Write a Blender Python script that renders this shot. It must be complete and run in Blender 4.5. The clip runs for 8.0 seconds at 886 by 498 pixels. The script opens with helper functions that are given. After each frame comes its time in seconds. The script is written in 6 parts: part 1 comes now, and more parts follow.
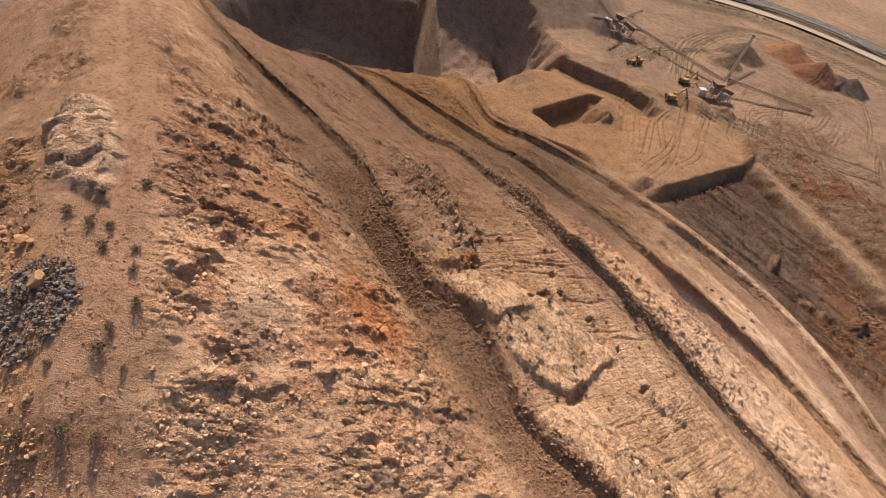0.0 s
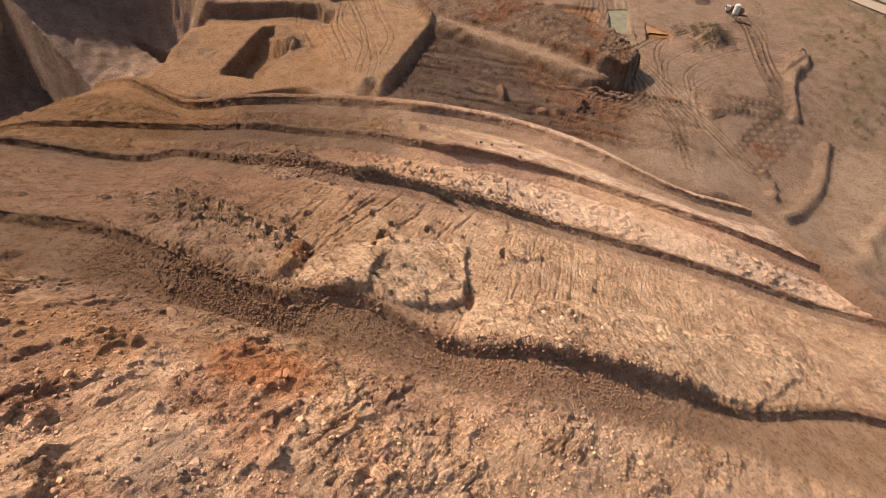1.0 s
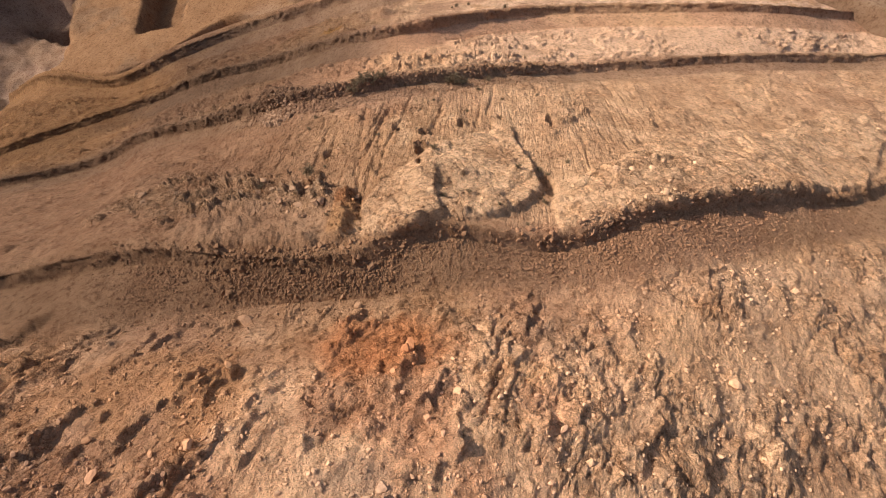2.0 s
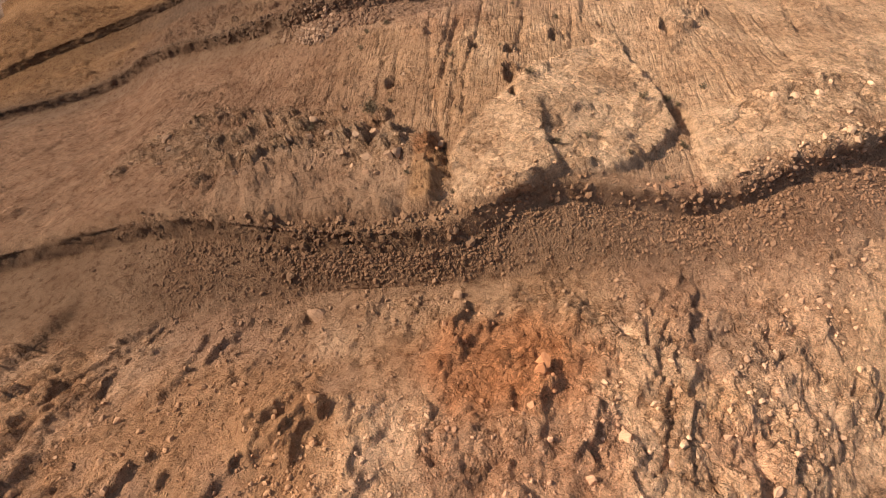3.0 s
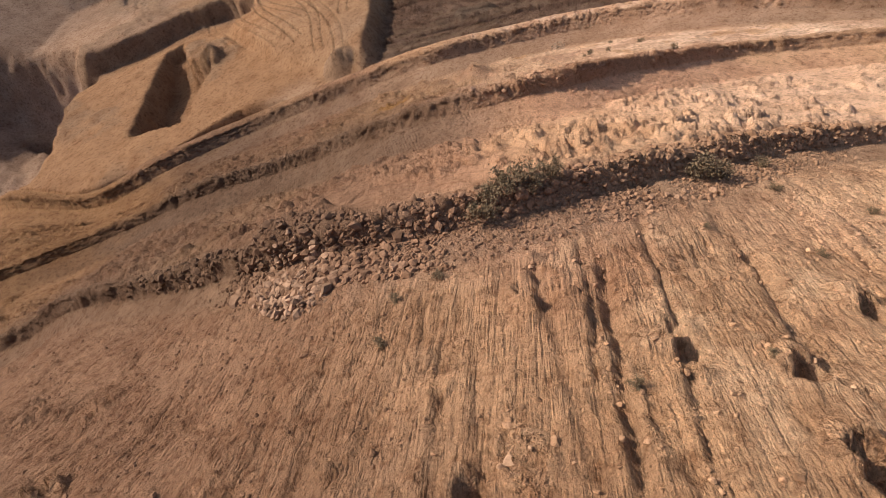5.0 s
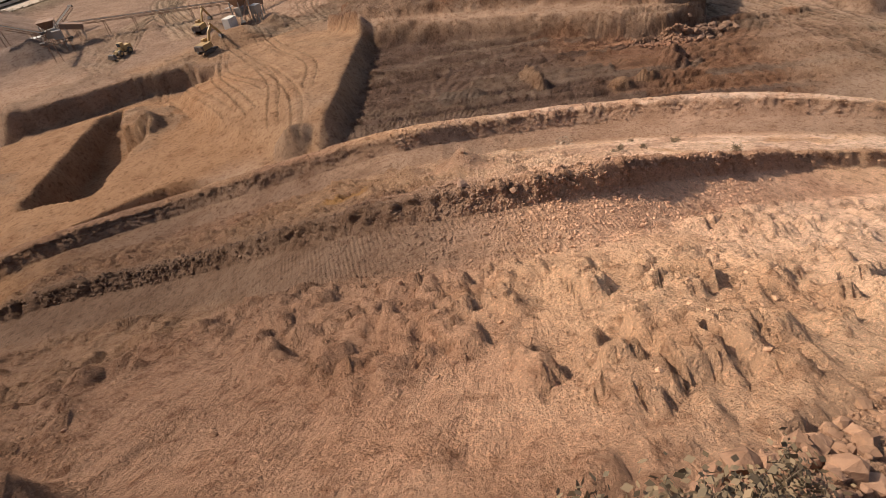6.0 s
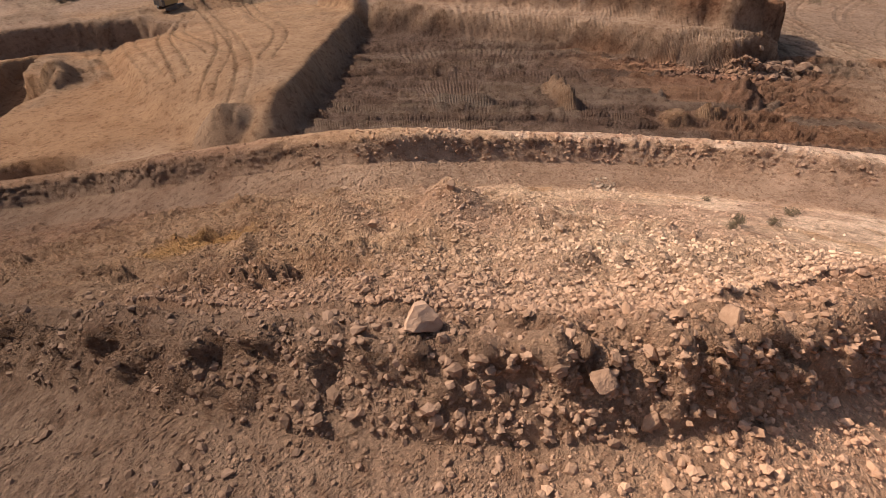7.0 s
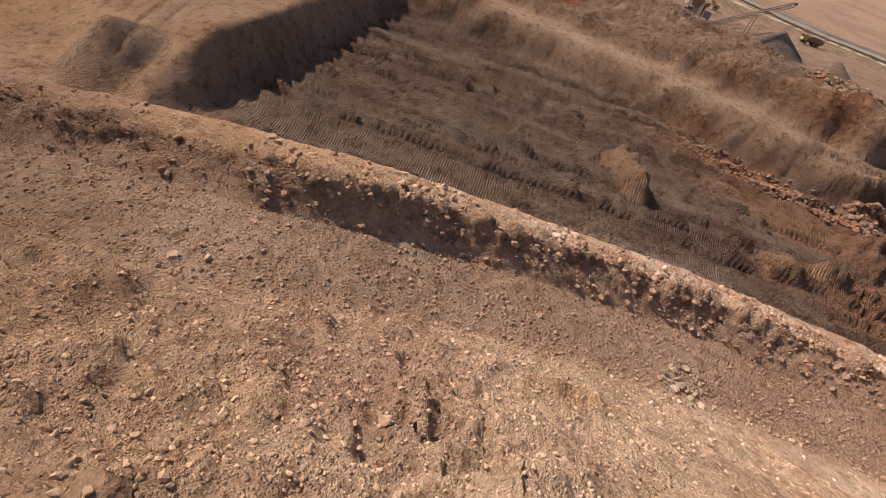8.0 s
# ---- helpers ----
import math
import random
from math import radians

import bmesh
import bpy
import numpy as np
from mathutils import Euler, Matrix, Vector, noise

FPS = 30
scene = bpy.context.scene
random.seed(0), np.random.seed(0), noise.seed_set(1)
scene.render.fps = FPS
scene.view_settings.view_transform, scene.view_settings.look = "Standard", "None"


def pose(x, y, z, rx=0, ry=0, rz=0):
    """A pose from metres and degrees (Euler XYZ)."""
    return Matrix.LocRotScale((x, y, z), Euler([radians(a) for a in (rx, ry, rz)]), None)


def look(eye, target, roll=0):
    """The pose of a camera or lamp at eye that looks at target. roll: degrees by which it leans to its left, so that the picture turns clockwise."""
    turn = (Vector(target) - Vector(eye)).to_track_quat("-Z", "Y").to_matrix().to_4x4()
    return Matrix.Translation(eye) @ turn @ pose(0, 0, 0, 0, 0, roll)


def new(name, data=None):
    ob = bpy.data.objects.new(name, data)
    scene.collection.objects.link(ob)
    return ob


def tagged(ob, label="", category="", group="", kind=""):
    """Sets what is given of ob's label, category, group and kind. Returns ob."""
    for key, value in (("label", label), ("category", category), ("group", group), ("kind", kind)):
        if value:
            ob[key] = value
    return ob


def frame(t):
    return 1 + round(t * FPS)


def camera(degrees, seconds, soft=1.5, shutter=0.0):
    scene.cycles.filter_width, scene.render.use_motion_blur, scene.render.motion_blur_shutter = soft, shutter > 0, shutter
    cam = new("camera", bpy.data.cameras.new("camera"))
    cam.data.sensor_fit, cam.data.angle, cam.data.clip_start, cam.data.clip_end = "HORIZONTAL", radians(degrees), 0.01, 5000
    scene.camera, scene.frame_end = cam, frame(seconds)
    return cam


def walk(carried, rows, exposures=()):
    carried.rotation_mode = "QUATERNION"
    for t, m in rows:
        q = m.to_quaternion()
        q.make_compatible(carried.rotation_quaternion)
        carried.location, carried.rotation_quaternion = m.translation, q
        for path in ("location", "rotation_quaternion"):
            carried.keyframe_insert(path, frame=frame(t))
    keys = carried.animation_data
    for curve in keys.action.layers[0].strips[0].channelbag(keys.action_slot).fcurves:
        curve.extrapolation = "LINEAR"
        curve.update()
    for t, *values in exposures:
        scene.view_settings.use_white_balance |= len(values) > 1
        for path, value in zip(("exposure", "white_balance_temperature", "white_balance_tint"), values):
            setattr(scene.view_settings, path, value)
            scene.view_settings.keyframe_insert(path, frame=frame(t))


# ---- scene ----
cam = camera(80.0, 8.0, soft=0.5)
PATH = [
    (0, (0.00, 0.00, 90.00), (0.16, 7.13, 82.99), 17.24),
    (0.5, (-2.91, 1.60, 89.60), (-0.05, 8.20, 82.65), 14.63),
    (1, (-5.86, 5.24, 88.60), (-1.85, 10.82, 81.33), 6.52),
    (1.5, (-7.86, 10.74, 86.16), (-4.14, 15.66, 78.29), -6.07),
    (1.7, (-8.29, 13.07, 85.01), (-4.77, 17.69, 76.87), -10.41),
    (2.8, (-7.53, 26.68, 77.83), (-5.79, 30.11, 68.61), -22.59),
    (3, (-6.56, 29.04, 76.61), (-5.01, 32.52, 67.36), -24.96),
    (3.5, (-3.88, 35.69, 73.02), (-2.10, 39.71, 64.04), -25.14),
    (4, (-0.75, 41.87, 67.02), (1.38, 46.45, 58.39), -24.59),
    (4.5, (3.15, 47.77, 60.47), (5.89, 52.87, 52.32), -22.39),
    (5, (7.71, 54.09, 53.46), (11.31, 59.60, 45.94), -18.40),
    (5.2, (9.89, 57.03, 50.67), (13.92, 62.68, 43.46), -15.79),
    (6.3, (24.68, 73.05, 37.67), (29.82, 78.82, 31.33), -7.67),
    (6.5, (27.80, 76.03, 35.49), (32.98, 81.76, 29.14), -6.10),
    (7, (35.57, 83.62, 29.40), (40.95, 89.28, 23.15), 0.78),
    (7.5, (44.37, 91.44, 24.73), (49.86, 97.00, 18.50), 9.63),
    (8, (52.14, 99.81, 21.13), (57.76, 105.41, 15.04), 20.56),
]
walk(cam, [(t, look(eye, target, roll)) for t, eye, target, roll in PATH], [(0, 0.27, 6900, 10), (1.5, 0.27, 7000, 10), (3.5, 0.22, 7300, 10), (4.5, 0.32, 6850, 10), (6.5, 0.34, 6750, 10), (7.5, 0.40, 6500, 10), (8, 0.30, 6450, 10)])

# ---- light ----
SUN_AZ, SUN_EL = 335.0, 42.0          # compass degrees from +y, clockwise
world = bpy.data.worlds.new("world")
scene.world = world
world.use_nodes = True
_nt = world.node_tree
_sky = _nt.nodes.new("ShaderNodeTexSky")
_sky.sky_type = "NISHITA"
_sky.sun_disc = False
_sky.sun_elevation = radians(SUN_EL)
_sky.sun_rotation = radians(SUN_AZ)
_sky.dust_density = 3.0
_nt.links.new(_sky.outputs[0], _nt.nodes["Background"].inputs[0])
_nt.nodes["Background"].inputs[1].default_value = 0.118
_s = bpy.data.lights.new("sun", "SUN")
_s.energy, _s.angle, _s.color = 4.45, radians(0.6), (1.0, 0.92, 0.81)
sun = new("sun", _s)
_dir = Vector((math.sin(radians(SUN_AZ)) * math.cos(radians(SUN_EL)), math.cos(radians(SUN_AZ)) * math.cos(radians(SUN_EL)), math.sin(radians(SUN_EL))))
sun.matrix_world = look(tuple(_dir * 300), (0, 0, 0))


# ---- noise and curves ----
def hash2(i, j, seed):
    n = (i.astype(np.int64) * 374761393 + j.astype(np.int64) * 668265263 + seed * 1442695041) & 0x7FFFFFFF
    n = ((n ^ (n >> 13)) * 1274126177) & 0x7FFFFFFF
    return ((n ^ (n >> 16)) & 0xFFFFF) / 1048575.0


def vnoise(x, y, seed=0):
    """Smooth value noise, 0 to 1."""
    i, j = np.floor(x), np.floor(y)
    u, v = x - i, y - j
    u, v = u * u * u * (u * (u * 6 - 15) + 10), v * v * v * (v * (v * 6 - 15) + 10)
    a, b, c, d = hash2(i, j, seed), hash2(i + 1, j, seed), hash2(i, j + 1, seed), hash2(i + 1, j + 1, seed)
    return (a * (1 - u) + b * u) * (1 - v) + (c * (1 - u) + d * u) * v


def fbm(x, y, octaves=4, seed=0, gain=0.5):
    s, a, t = 0.0, 1.0, 0.0
    for k in range(octaves):
        s, t = s + a * (vnoise(x * 2**k, y * 2**k, seed + 17 * k) - 0.5), t + a
        a *= gain
    return s / t


def cells(x, y, seed=0):
    """Cell noise: distance to the nearest and to the second nearest seed, and the nearest one's own number."""
    i0, j0 = np.floor(x), np.floor(y)
    d1, d2, own = np.full(x.shape, 9.0), np.full(x.shape, 9.0), np.zeros(x.shape)
    for di in (-1, 0, 1):
        for dj in (-1, 0, 1):
            i, j = i0 + di, j0 + dj
            d = np.hypot(i + hash2(i, j, seed) - x, j + hash2(i, j, seed + 5) - y)
            near = d < d1
            d2 = np.where(near, d1, np.minimum(d2, d))
            own = np.where(near, hash2(i, j, seed + 9), own)
            d1 = np.where(near, d, d1)
    return d1, d2, own


def smooth(a, b, x):
    t = np.clip((x - a) / (b - a), 0, 1)
    return t * t * (3 - 2 * t)


def spline(points, where):
    """Catmull-Rom through points at whole numbers 0 .. n-1."""
    p = np.asarray(points, float)
    p = np.concatenate([[2 * p[0] - p[1]], p, [2 * p[-1] - p[-2]]])
    w = np.clip(where, 0, len(points) - 1 - 1e-9)
    i = np.floor(w).astype(int)
    t = (w - i)[:, None]
    a, b, c, d = p[i], p[i + 1], p[i + 2], p[i + 3]
    return 0.5 * (2 * b + (c - a) * t + (2 * a - 5 * b + 4 * c - d) * t**2 + (3 * b - a - 3 * c + d) * t**3)


# ---- materials ----
def mat_new(name):
    m = bpy.data.materials.new(name)
    m.use_nodes = True
    return m, m.node_tree, m.node_tree.nodes["Principled BSDF"]


def node(nt, kind, **values):
    n = nt.nodes.new(kind)
    for key, value in values.items():
        n.inputs[key.replace("_", " ")].default_value = value
    return n


def mix(nt, a, b, factor, mode="MIX"):
    n = nt.nodes.new("ShaderNodeMix")
    n.data_type, n.blend_type = "RGBA", mode
    for k, v in ((0, factor), (6, a), (7, b)):
        if hasattr(v, "is_linked"):
            nt.links.new(v, n.inputs[k])
        else:
            n.inputs[k].default_value = (*v, 1.0) if isinstance(v, tuple) else v
    return n.outputs[2]


def ramp(nt, source, lo, hi):
    n = nt.nodes.new("ShaderNodeMapRange")
    n.inputs[1].default_value, n.inputs[2].default_value = lo, hi
    nt.links.new(source, n.inputs[0])
    return n.outputs[0]


def noise_tex(nt, scale, detail=6.0, rough=0.6, coords="Object"):
    co = nt.nodes.new("ShaderNodeTexCoord")
    n = node(nt, "ShaderNodeTexNoise", Scale=scale, Detail=detail, Roughness=rough)
    nt.links.new(co.outputs[coords], n.inputs["Vector"])
    return n.outputs[0]


def earth(name, fine=1.0, bump=0.25, ways=((0.86, -0.5),), patchy=True, runnels=None):
    """Soil whose kind is carried by the mesh (attribute 'soil'), with grain, pebbles, stains and, where 'tread' says so, the prints of crawler tracks."""
    m, nt, bsdf = mat_new(name)
    at = nt.nodes.new("ShaderNodeAttribute")
    at.attribute_name = "soil"
    col = at.outputs["Color"]
    big, mid, small = noise_tex(nt, 0.22, 8, 0.65), noise_tex(nt, 1.6 * fine, 8, 0.7), noise_tex(nt, 9 * fine, 6, 0.75)
    c = mix(nt, col, mix(nt, col, (0.74, 0.68, 0.64), 1.0, "MULTIPLY"), ramp(nt, big, 0.42, 0.68))
    c = mix(nt, c, mix(nt, c, (0.56, 0.49, 0.45), 1.0, "MULTIPLY"), ramp(nt, mid, 0.50, 0.66))
    c = mix(nt, c, mix(nt, c, (1.55, 1.52, 1.48), 1.0, "MULTIPLY"), ramp(nt, small, 0.50, 0.68))
    co = nt.nodes.new("ShaderNodeTexCoord")
    gr = nt.nodes.new("ShaderNodeAttribute")
    gr.attribute_name = "gravel"
    patch = nt.nodes.new("ShaderNodeMath")
    patch.operation = "MULTIPLY"
    nt.links.new(gr.outputs["Fac"], patch.inputs[0])
    nt.links.new(ramp(nt, noise_tex(nt, 0.5, 5, 0.65), 0.34, 0.52), patch.inputs[1])
    pebbles = []
    for scale, share in ((5.0 * fine, 0.62), (11.0 * fine, 0.38), (24.0 * fine, 0.25)):
        pv = node(nt, "ShaderNodeTexVoronoi", Scale=scale)
        nt.links.new(co.outputs["Object"], pv.inputs["Vector"])
        one = nt.nodes.new("ShaderNodeSeparateColor")
        nt.links.new(pv.outputs["Color"], one.inputs[0])
        inv = nt.nodes.new("ShaderNodeMapRange")
        inv.inputs[1].default_value, inv.inputs[2].default_value, inv.inputs[3].default_value, inv.inputs[4].default_value = 0.22, 0.46, 1.0, 0.0
        nt.links.new(pv.outputs["Distance"], inv.inputs[0])
        lies = ramp(nt, one.outputs[1], share, share + 0.02)
        pm = nt.nodes.new("ShaderNodeMath")
        pm.operation = "MULTIPLY"
        nt.links.new(inv.outputs[0], pm.inputs[0])
        nt.links.new(patch.outputs[0], pm.inputs[1])
        pn = nt.nodes.new("ShaderNodeMath")
        pn.operation = "MULTIPLY"
        nt.links.new(pm.outputs[0], pn.inputs[0])
        nt.links.new(lies, pn.inputs[1])
        shade = mix(nt, mix(nt, c, (0.55, 0.52, 0.50), 1.0, "MULTIPLY"), mix(nt, c, (1.38, 1.36, 1.34), 1.0, "MULTIPLY"), one.outputs[0])
        c = mix(nt, c, shade, pn.outputs[0])
        pebbles.append((pn.outputs[0], 2.0 / scale))
    rk = nt.nodes.new("ShaderNodeAttribute")
    rk.attribute_name = "rock"
    wob = node(nt, "ShaderNodeTexNoise", Scale=0.9, Detail=5.0, Roughness=0.6)
    nt.links.new(co.outputs["Object"], wob.inputs["Vector"])
    warp = nt.nodes.new("ShaderNodeVectorMath")
    warp.operation = "MULTIPLY_ADD"
    nt.links.new(wob.outputs["Color"], warp.inputs[0])
    warp.inputs[1].default_value = (1.3, 1.3, 1.3)
    nt.links.new(co.outputs["Object"], warp.inputs[2])
    facets = []
    for scale, slope in ((0.55, 0.75), (1.4, 0.8), (3.4, 0.7)):
        cell = node(nt, "ShaderNodeTexVoronoi", Scale=scale)
        nt.links.new(warp.outputs[0], cell.inputs["Vector"])
        rim = node(nt, "ShaderNodeTexVoronoi", Scale=scale)
        rim.feature = "DISTANCE_TO_EDGE"
        nt.links.new(warp.outputs[0], rim.inputs["Vector"])
        gap = nt.nodes.new("ShaderNodeMapRange")
        gap.inputs[1].default_value, gap.inputs[2].default_value, gap.inputs[3].default_value, gap.inputs[4].default_value = 0.0, 0.05, 1.0, 0.0
        nt.links.new(rim.outputs["Distance"], gap.inputs[0])
        off = nt.nodes.new("ShaderNodeVectorMath")
        off.operation = "SUBTRACT"
        nt.links.new(warp.outputs[0], off.inputs[0])
        nt.links.new(cell.outputs["Position"], off.inputs[1])
        lean = nt.nodes.new("ShaderNodeVectorMath")
        lean.operation = "SUBTRACT"
        nt.links.new(cell.outputs["Color"], lean.inputs[0])
        lean.inputs[1].default_value = (0.5, 0.5, 0.5)
        dot = nt.nodes.new("ShaderNodeVectorMath")
        dot.operation = "DOT_PRODUCT"
        nt.links.new(off.outputs[0], dot.inputs[0])
        nt.links.new(lean.outputs[0], dot.inputs[1])
        tilt = nt.nodes.new("ShaderNodeMath")
        tilt.operation = "MULTIPLY"
        nt.links.new(dot.outputs["Value"], tilt.inputs[0])
        tilt.inputs[1].default_value = slope * 2 / (bump * 1.5)
        deep = nt.nodes.new("ShaderNodeMath")
        deep.operation = "MULTIPLY_ADD"
        nt.links.new(gap.outputs[0], deep.inputs[0])
        deep.inputs[1].default_value = -0.10 / scale / (bump * 1.5)
        nt.links.new(tilt.outputs[0], deep.inputs[2])
        some = nt.nodes.new("ShaderNodeMath")
        some.operation = "MULTIPLY"
        nt.links.new(rk.outputs["Fac"], some.inputs[0])
        nt.links.new(ramp(nt, noise_tex(nt, 0.35 * scale, 4, 0.6), 0.40, 0.58), some.inputs[1])
        face_ = nt.nodes.new("ShaderNodeMath")
        face_.operation = "MULTIPLY"
        nt.links.new(deep.outputs[0], face_.inputs[0])
        nt.links.new(some.outputs[0], face_.inputs[1])
        facets.append(face_.outputs[0])
        val = nt.nodes.new("ShaderNodeSeparateColor")
        nt.links.new(cell.outputs["Color"], val.inputs[0])
        tone = mix(nt, mix(nt, c, (0.80, 0.77, 0.75), 1.0, "MULTIPLY"), mix(nt, c, (1.18, 1.17, 1.15), 1.0, "MULTIPLY"), val.outputs[2])
        c = mix(nt, c, tone, some.outputs[0])
        dirt = nt.nodes.new("ShaderNodeMath")
        dirt.operation = "MULTIPLY"
        nt.links.new(gap.outputs[0], dirt.inputs[0])
        nt.links.new(some.outputs[0], dirt.inputs[1])
        c = mix(nt, c, mix(nt, c, (0.62, 0.56, 0.52), 1.0, "MULTIPLY"), dirt.outputs[0])
    nt.links.new(c, bsdf.inputs["Base Color"])
    bsdf.inputs["Roughness"].default_value = 0.95
    bsdf.inputs["Specular IOR Level"].default_value = 0.12
    add = nt.nodes.new("ShaderNodeMath")
    add.operation = "MULTIPLY_ADD"
    grit = nt.nodes.new("ShaderNodeMath")
    grit.operation = "MULTIPLY"
    nt.links.new(small, grit.inputs[0])
    grit.inputs[1].default_value = 0.62
    nt.links.new(mid, add.inputs[0])
    add.inputs[1].default_value = 1.3
    nt.links.new(grit.outputs[0], add.inputs[2])
    height = add.outputs[0]
    for out, size in pebbles:
        pa = nt.nodes.new("ShaderNodeMath")
        pa.operation = "MULTIPLY_ADD"
        nt.links.new(out, pa.inputs[0])
        pa.inputs[1].default_value = size * 2.6
        nt.links.new(height, pa.inputs[2])
        height = pa.outputs[0]
    for out in facets:
        fa = nt.nodes.new("ShaderNodeMath")
        nt.links.new(out, fa.inputs[0])
        nt.links.new(height, fa.inputs[1])
        height = fa.outputs[0]
    if runnels:
        ra = nt.nodes.new("ShaderNodeAttribute")
        ra.attribute_name = "rill"
        turn = nt.nodes.new("ShaderNodeMapping")
        turn.inputs["Rotation"].default_value = (0, 0, -math.atan2(runnels[1], runnels[0]))
        nt.links.new(co.outputs["Object"], turn.inputs[0])
        for wide, deep in ((2.6, 0.42), (6.0, 0.2)):
            draw = nt.nodes.new("ShaderNodeMapping")
            draw.inputs["Scale"].default_value = (wide, 0.09 * wide, 0.09 * wide)
            nt.links.new(turn.outputs[0], draw.inputs[0])
            grain = node(nt, "ShaderNodeTexNoise", Scale=1.0, Detail=3.0, Roughness=0.6, Distortion=0.25)
            nt.links.new(draw.outputs[0], grain.inputs["Vector"])
            cut = nt.nodes.new("ShaderNodeMath")
            cut.operation = "MULTIPLY"
            nt.links.new(ramp(nt, grain.outputs[0], 0.36, 0.56), cut.inputs[0])
            nt.links.new(ra.outputs["Fac"], cut.inputs[1])
            into = nt.nodes.new("ShaderNodeMath")
            into.operation = "MULTIPLY_ADD"
            nt.links.new(cut.outputs[0], into.inputs[0])
            into.inputs[1].default_value = deep
            nt.links.new(height, into.inputs[2])
            height = into.outputs[0]
    tr = nt.nodes.new("ShaderNodeAttribute")
    tr.attribute_name = "tread"
    for k, (wx, wy) in enumerate(ways):
        mp = nt.nodes.new("ShaderNodeMapping")
        mp.inputs["Rotation"].default_value = (0, 0, -math.atan2(wy, wx))
        nt.links.new(co.outputs["Object"], mp.inputs[0])
        wave = node(nt, "ShaderNodeTexWave", Scale=1.0 if patchy else 1.5, Distortion=1.2, Detail=2.0)
        nt.links.new(mp.outputs[0], wave.inputs["Vector"])
        lane = ramp(nt, noise_tex(nt, 0.35 + 0.13 * k, 2, 0.5), 0.50 - 0.02 * k, 0.54)
        amount = nt.nodes.new("ShaderNodeMath")
        amount.operation = "MULTIPLY"
        nt.links.new(tr.outputs["Fac"], amount.inputs[0])
        if patchy:
            nt.links.new(lane, amount.inputs[1])
        else:
            amount.inputs[1].default_value = 1.0
        mul = nt.nodes.new("ShaderNodeMath")
        mul.operation = "MULTIPLY"
        nt.links.new(amount.outputs[0], mul.inputs[0])
        nt.links.new(wave.outputs["Fac"], mul.inputs[1])
        plus = nt.nodes.new("ShaderNodeMath")
        plus.operation = "MULTIPLY_ADD"
        nt.links.new(mul.outputs[0], plus.inputs[0])
        plus.inputs[1].default_value = 0.30 if patchy else 0.5
        nt.links.new(height, plus.inputs[2])
        height = plus.outputs[0]
    b = node(nt, "ShaderNodeBump", Strength=1.0, Distance=bump * 1.5)
    nt.links.new(height, b.inputs["Height"])
    nt.links.new(b.outputs[0], bsdf.inputs["Normal"])
    return m


def plain(name, colour, rough=0.6, metal=0.0, dirt=(0.6, 0.5, 0.42), amount=0.5, scale=1.5):
    """Paint, steel or concrete with dust on it."""
    m, nt, bsdf = mat_new(name)
    c = mix(nt, colour, tuple(a * b * 1.2 for a, b in zip((0.55, 0.40, 0.27), dirt)), ramp(nt, noise_tex(nt, scale, 8, 0.7), 0.45, 0.45 + amount))
    info = nt.nodes.new("ShaderNodeObjectInfo")
    c = mix(nt, c, mix(nt, c, (0.8, 0.8, 0.8), 1.0, "MULTIPLY"), info.outputs["Random"])
    nt.links.new(c, bsdf.inputs["Base Color"])
    bsdf.inputs["Roughness"].default_value, bsdf.inputs["Metallic"].default_value = rough, metal
    return m


def stone(name, own, scale=3.0):
    """Broken rock of the soil's colour (own: from the mesh, else from the object); pieces of one mesh differ by island."""
    m, nt, bsdf = mat_new(name)
    geo = nt.nodes.new("ShaderNodeNewGeometry")
    info = nt.nodes.new("ShaderNodeObjectInfo")
    if own:
        at = nt.nodes.new("ShaderNodeAttribute")
        at.attribute_name = "soil"
        c = at.outputs["Color"]
    else:
        c = info.outputs["Color"]
    grain, veins = noise_tex(nt, scale, 8, 0.7), noise_tex(nt, scale * 4, 5, 0.7)
    c = mix(nt, mix(nt, c, (0.66, 0.64, 0.63), 1.0, "MULTIPLY"), mix(nt, c, (1.12, 1.12, 1.13), 1.0, "MULTIPLY"), geo.outputs["Random Per Island"])
    c = mix(nt, c, mix(nt, c, (0.82, 0.78, 0.75), 1.0, "MULTIPLY"), info.outputs["Random"])
    c = mix(nt, c, mix(nt, c, (0.6, 0.55, 0.52), 1.0, "MULTIPLY"), ramp(nt, grain, 0.45, 0.75))
    c = mix(nt, c, mix(nt, c, (1.3, 1.28, 1.26), 1.0, "MULTIPLY"), ramp(nt, veins, 0.5, 0.7))
    nt.links.new(c, bsdf.inputs["Base Color"])
    bsdf.inputs["Roughness"].default_value = 0.92
    bsdf.inputs["Specular IOR Level"].default_value = 0.15
    b = node(nt, "ShaderNodeBump", Strength=0.8, Distance=0.12)
    nt.links.new(grain, b.inputs["Height"])
    nt.links.new(b.outputs[0], bsdf.inputs["Normal"])
    return m


EARTH = earth("hill_earth", runnels=(0.64, -0.77))
FLOOR_EARTH = earth("quarry_earth", 0.85, 0.36, ((0.70, -0.71),), False)
# soil kinds, linear base colours
TAN, BROWN, PINK = (0.52, 0.325, 0.195), (0.31, 0.187, 0.115), (0.47, 0.275, 0.178)
ORANGE, RUST, PALE = (0.53, 0.295, 0.145), (0.47, 0.20, 0.09), (0.71, 0.47, 0.305)
GREY = (0.35, 0.235, 0.165)


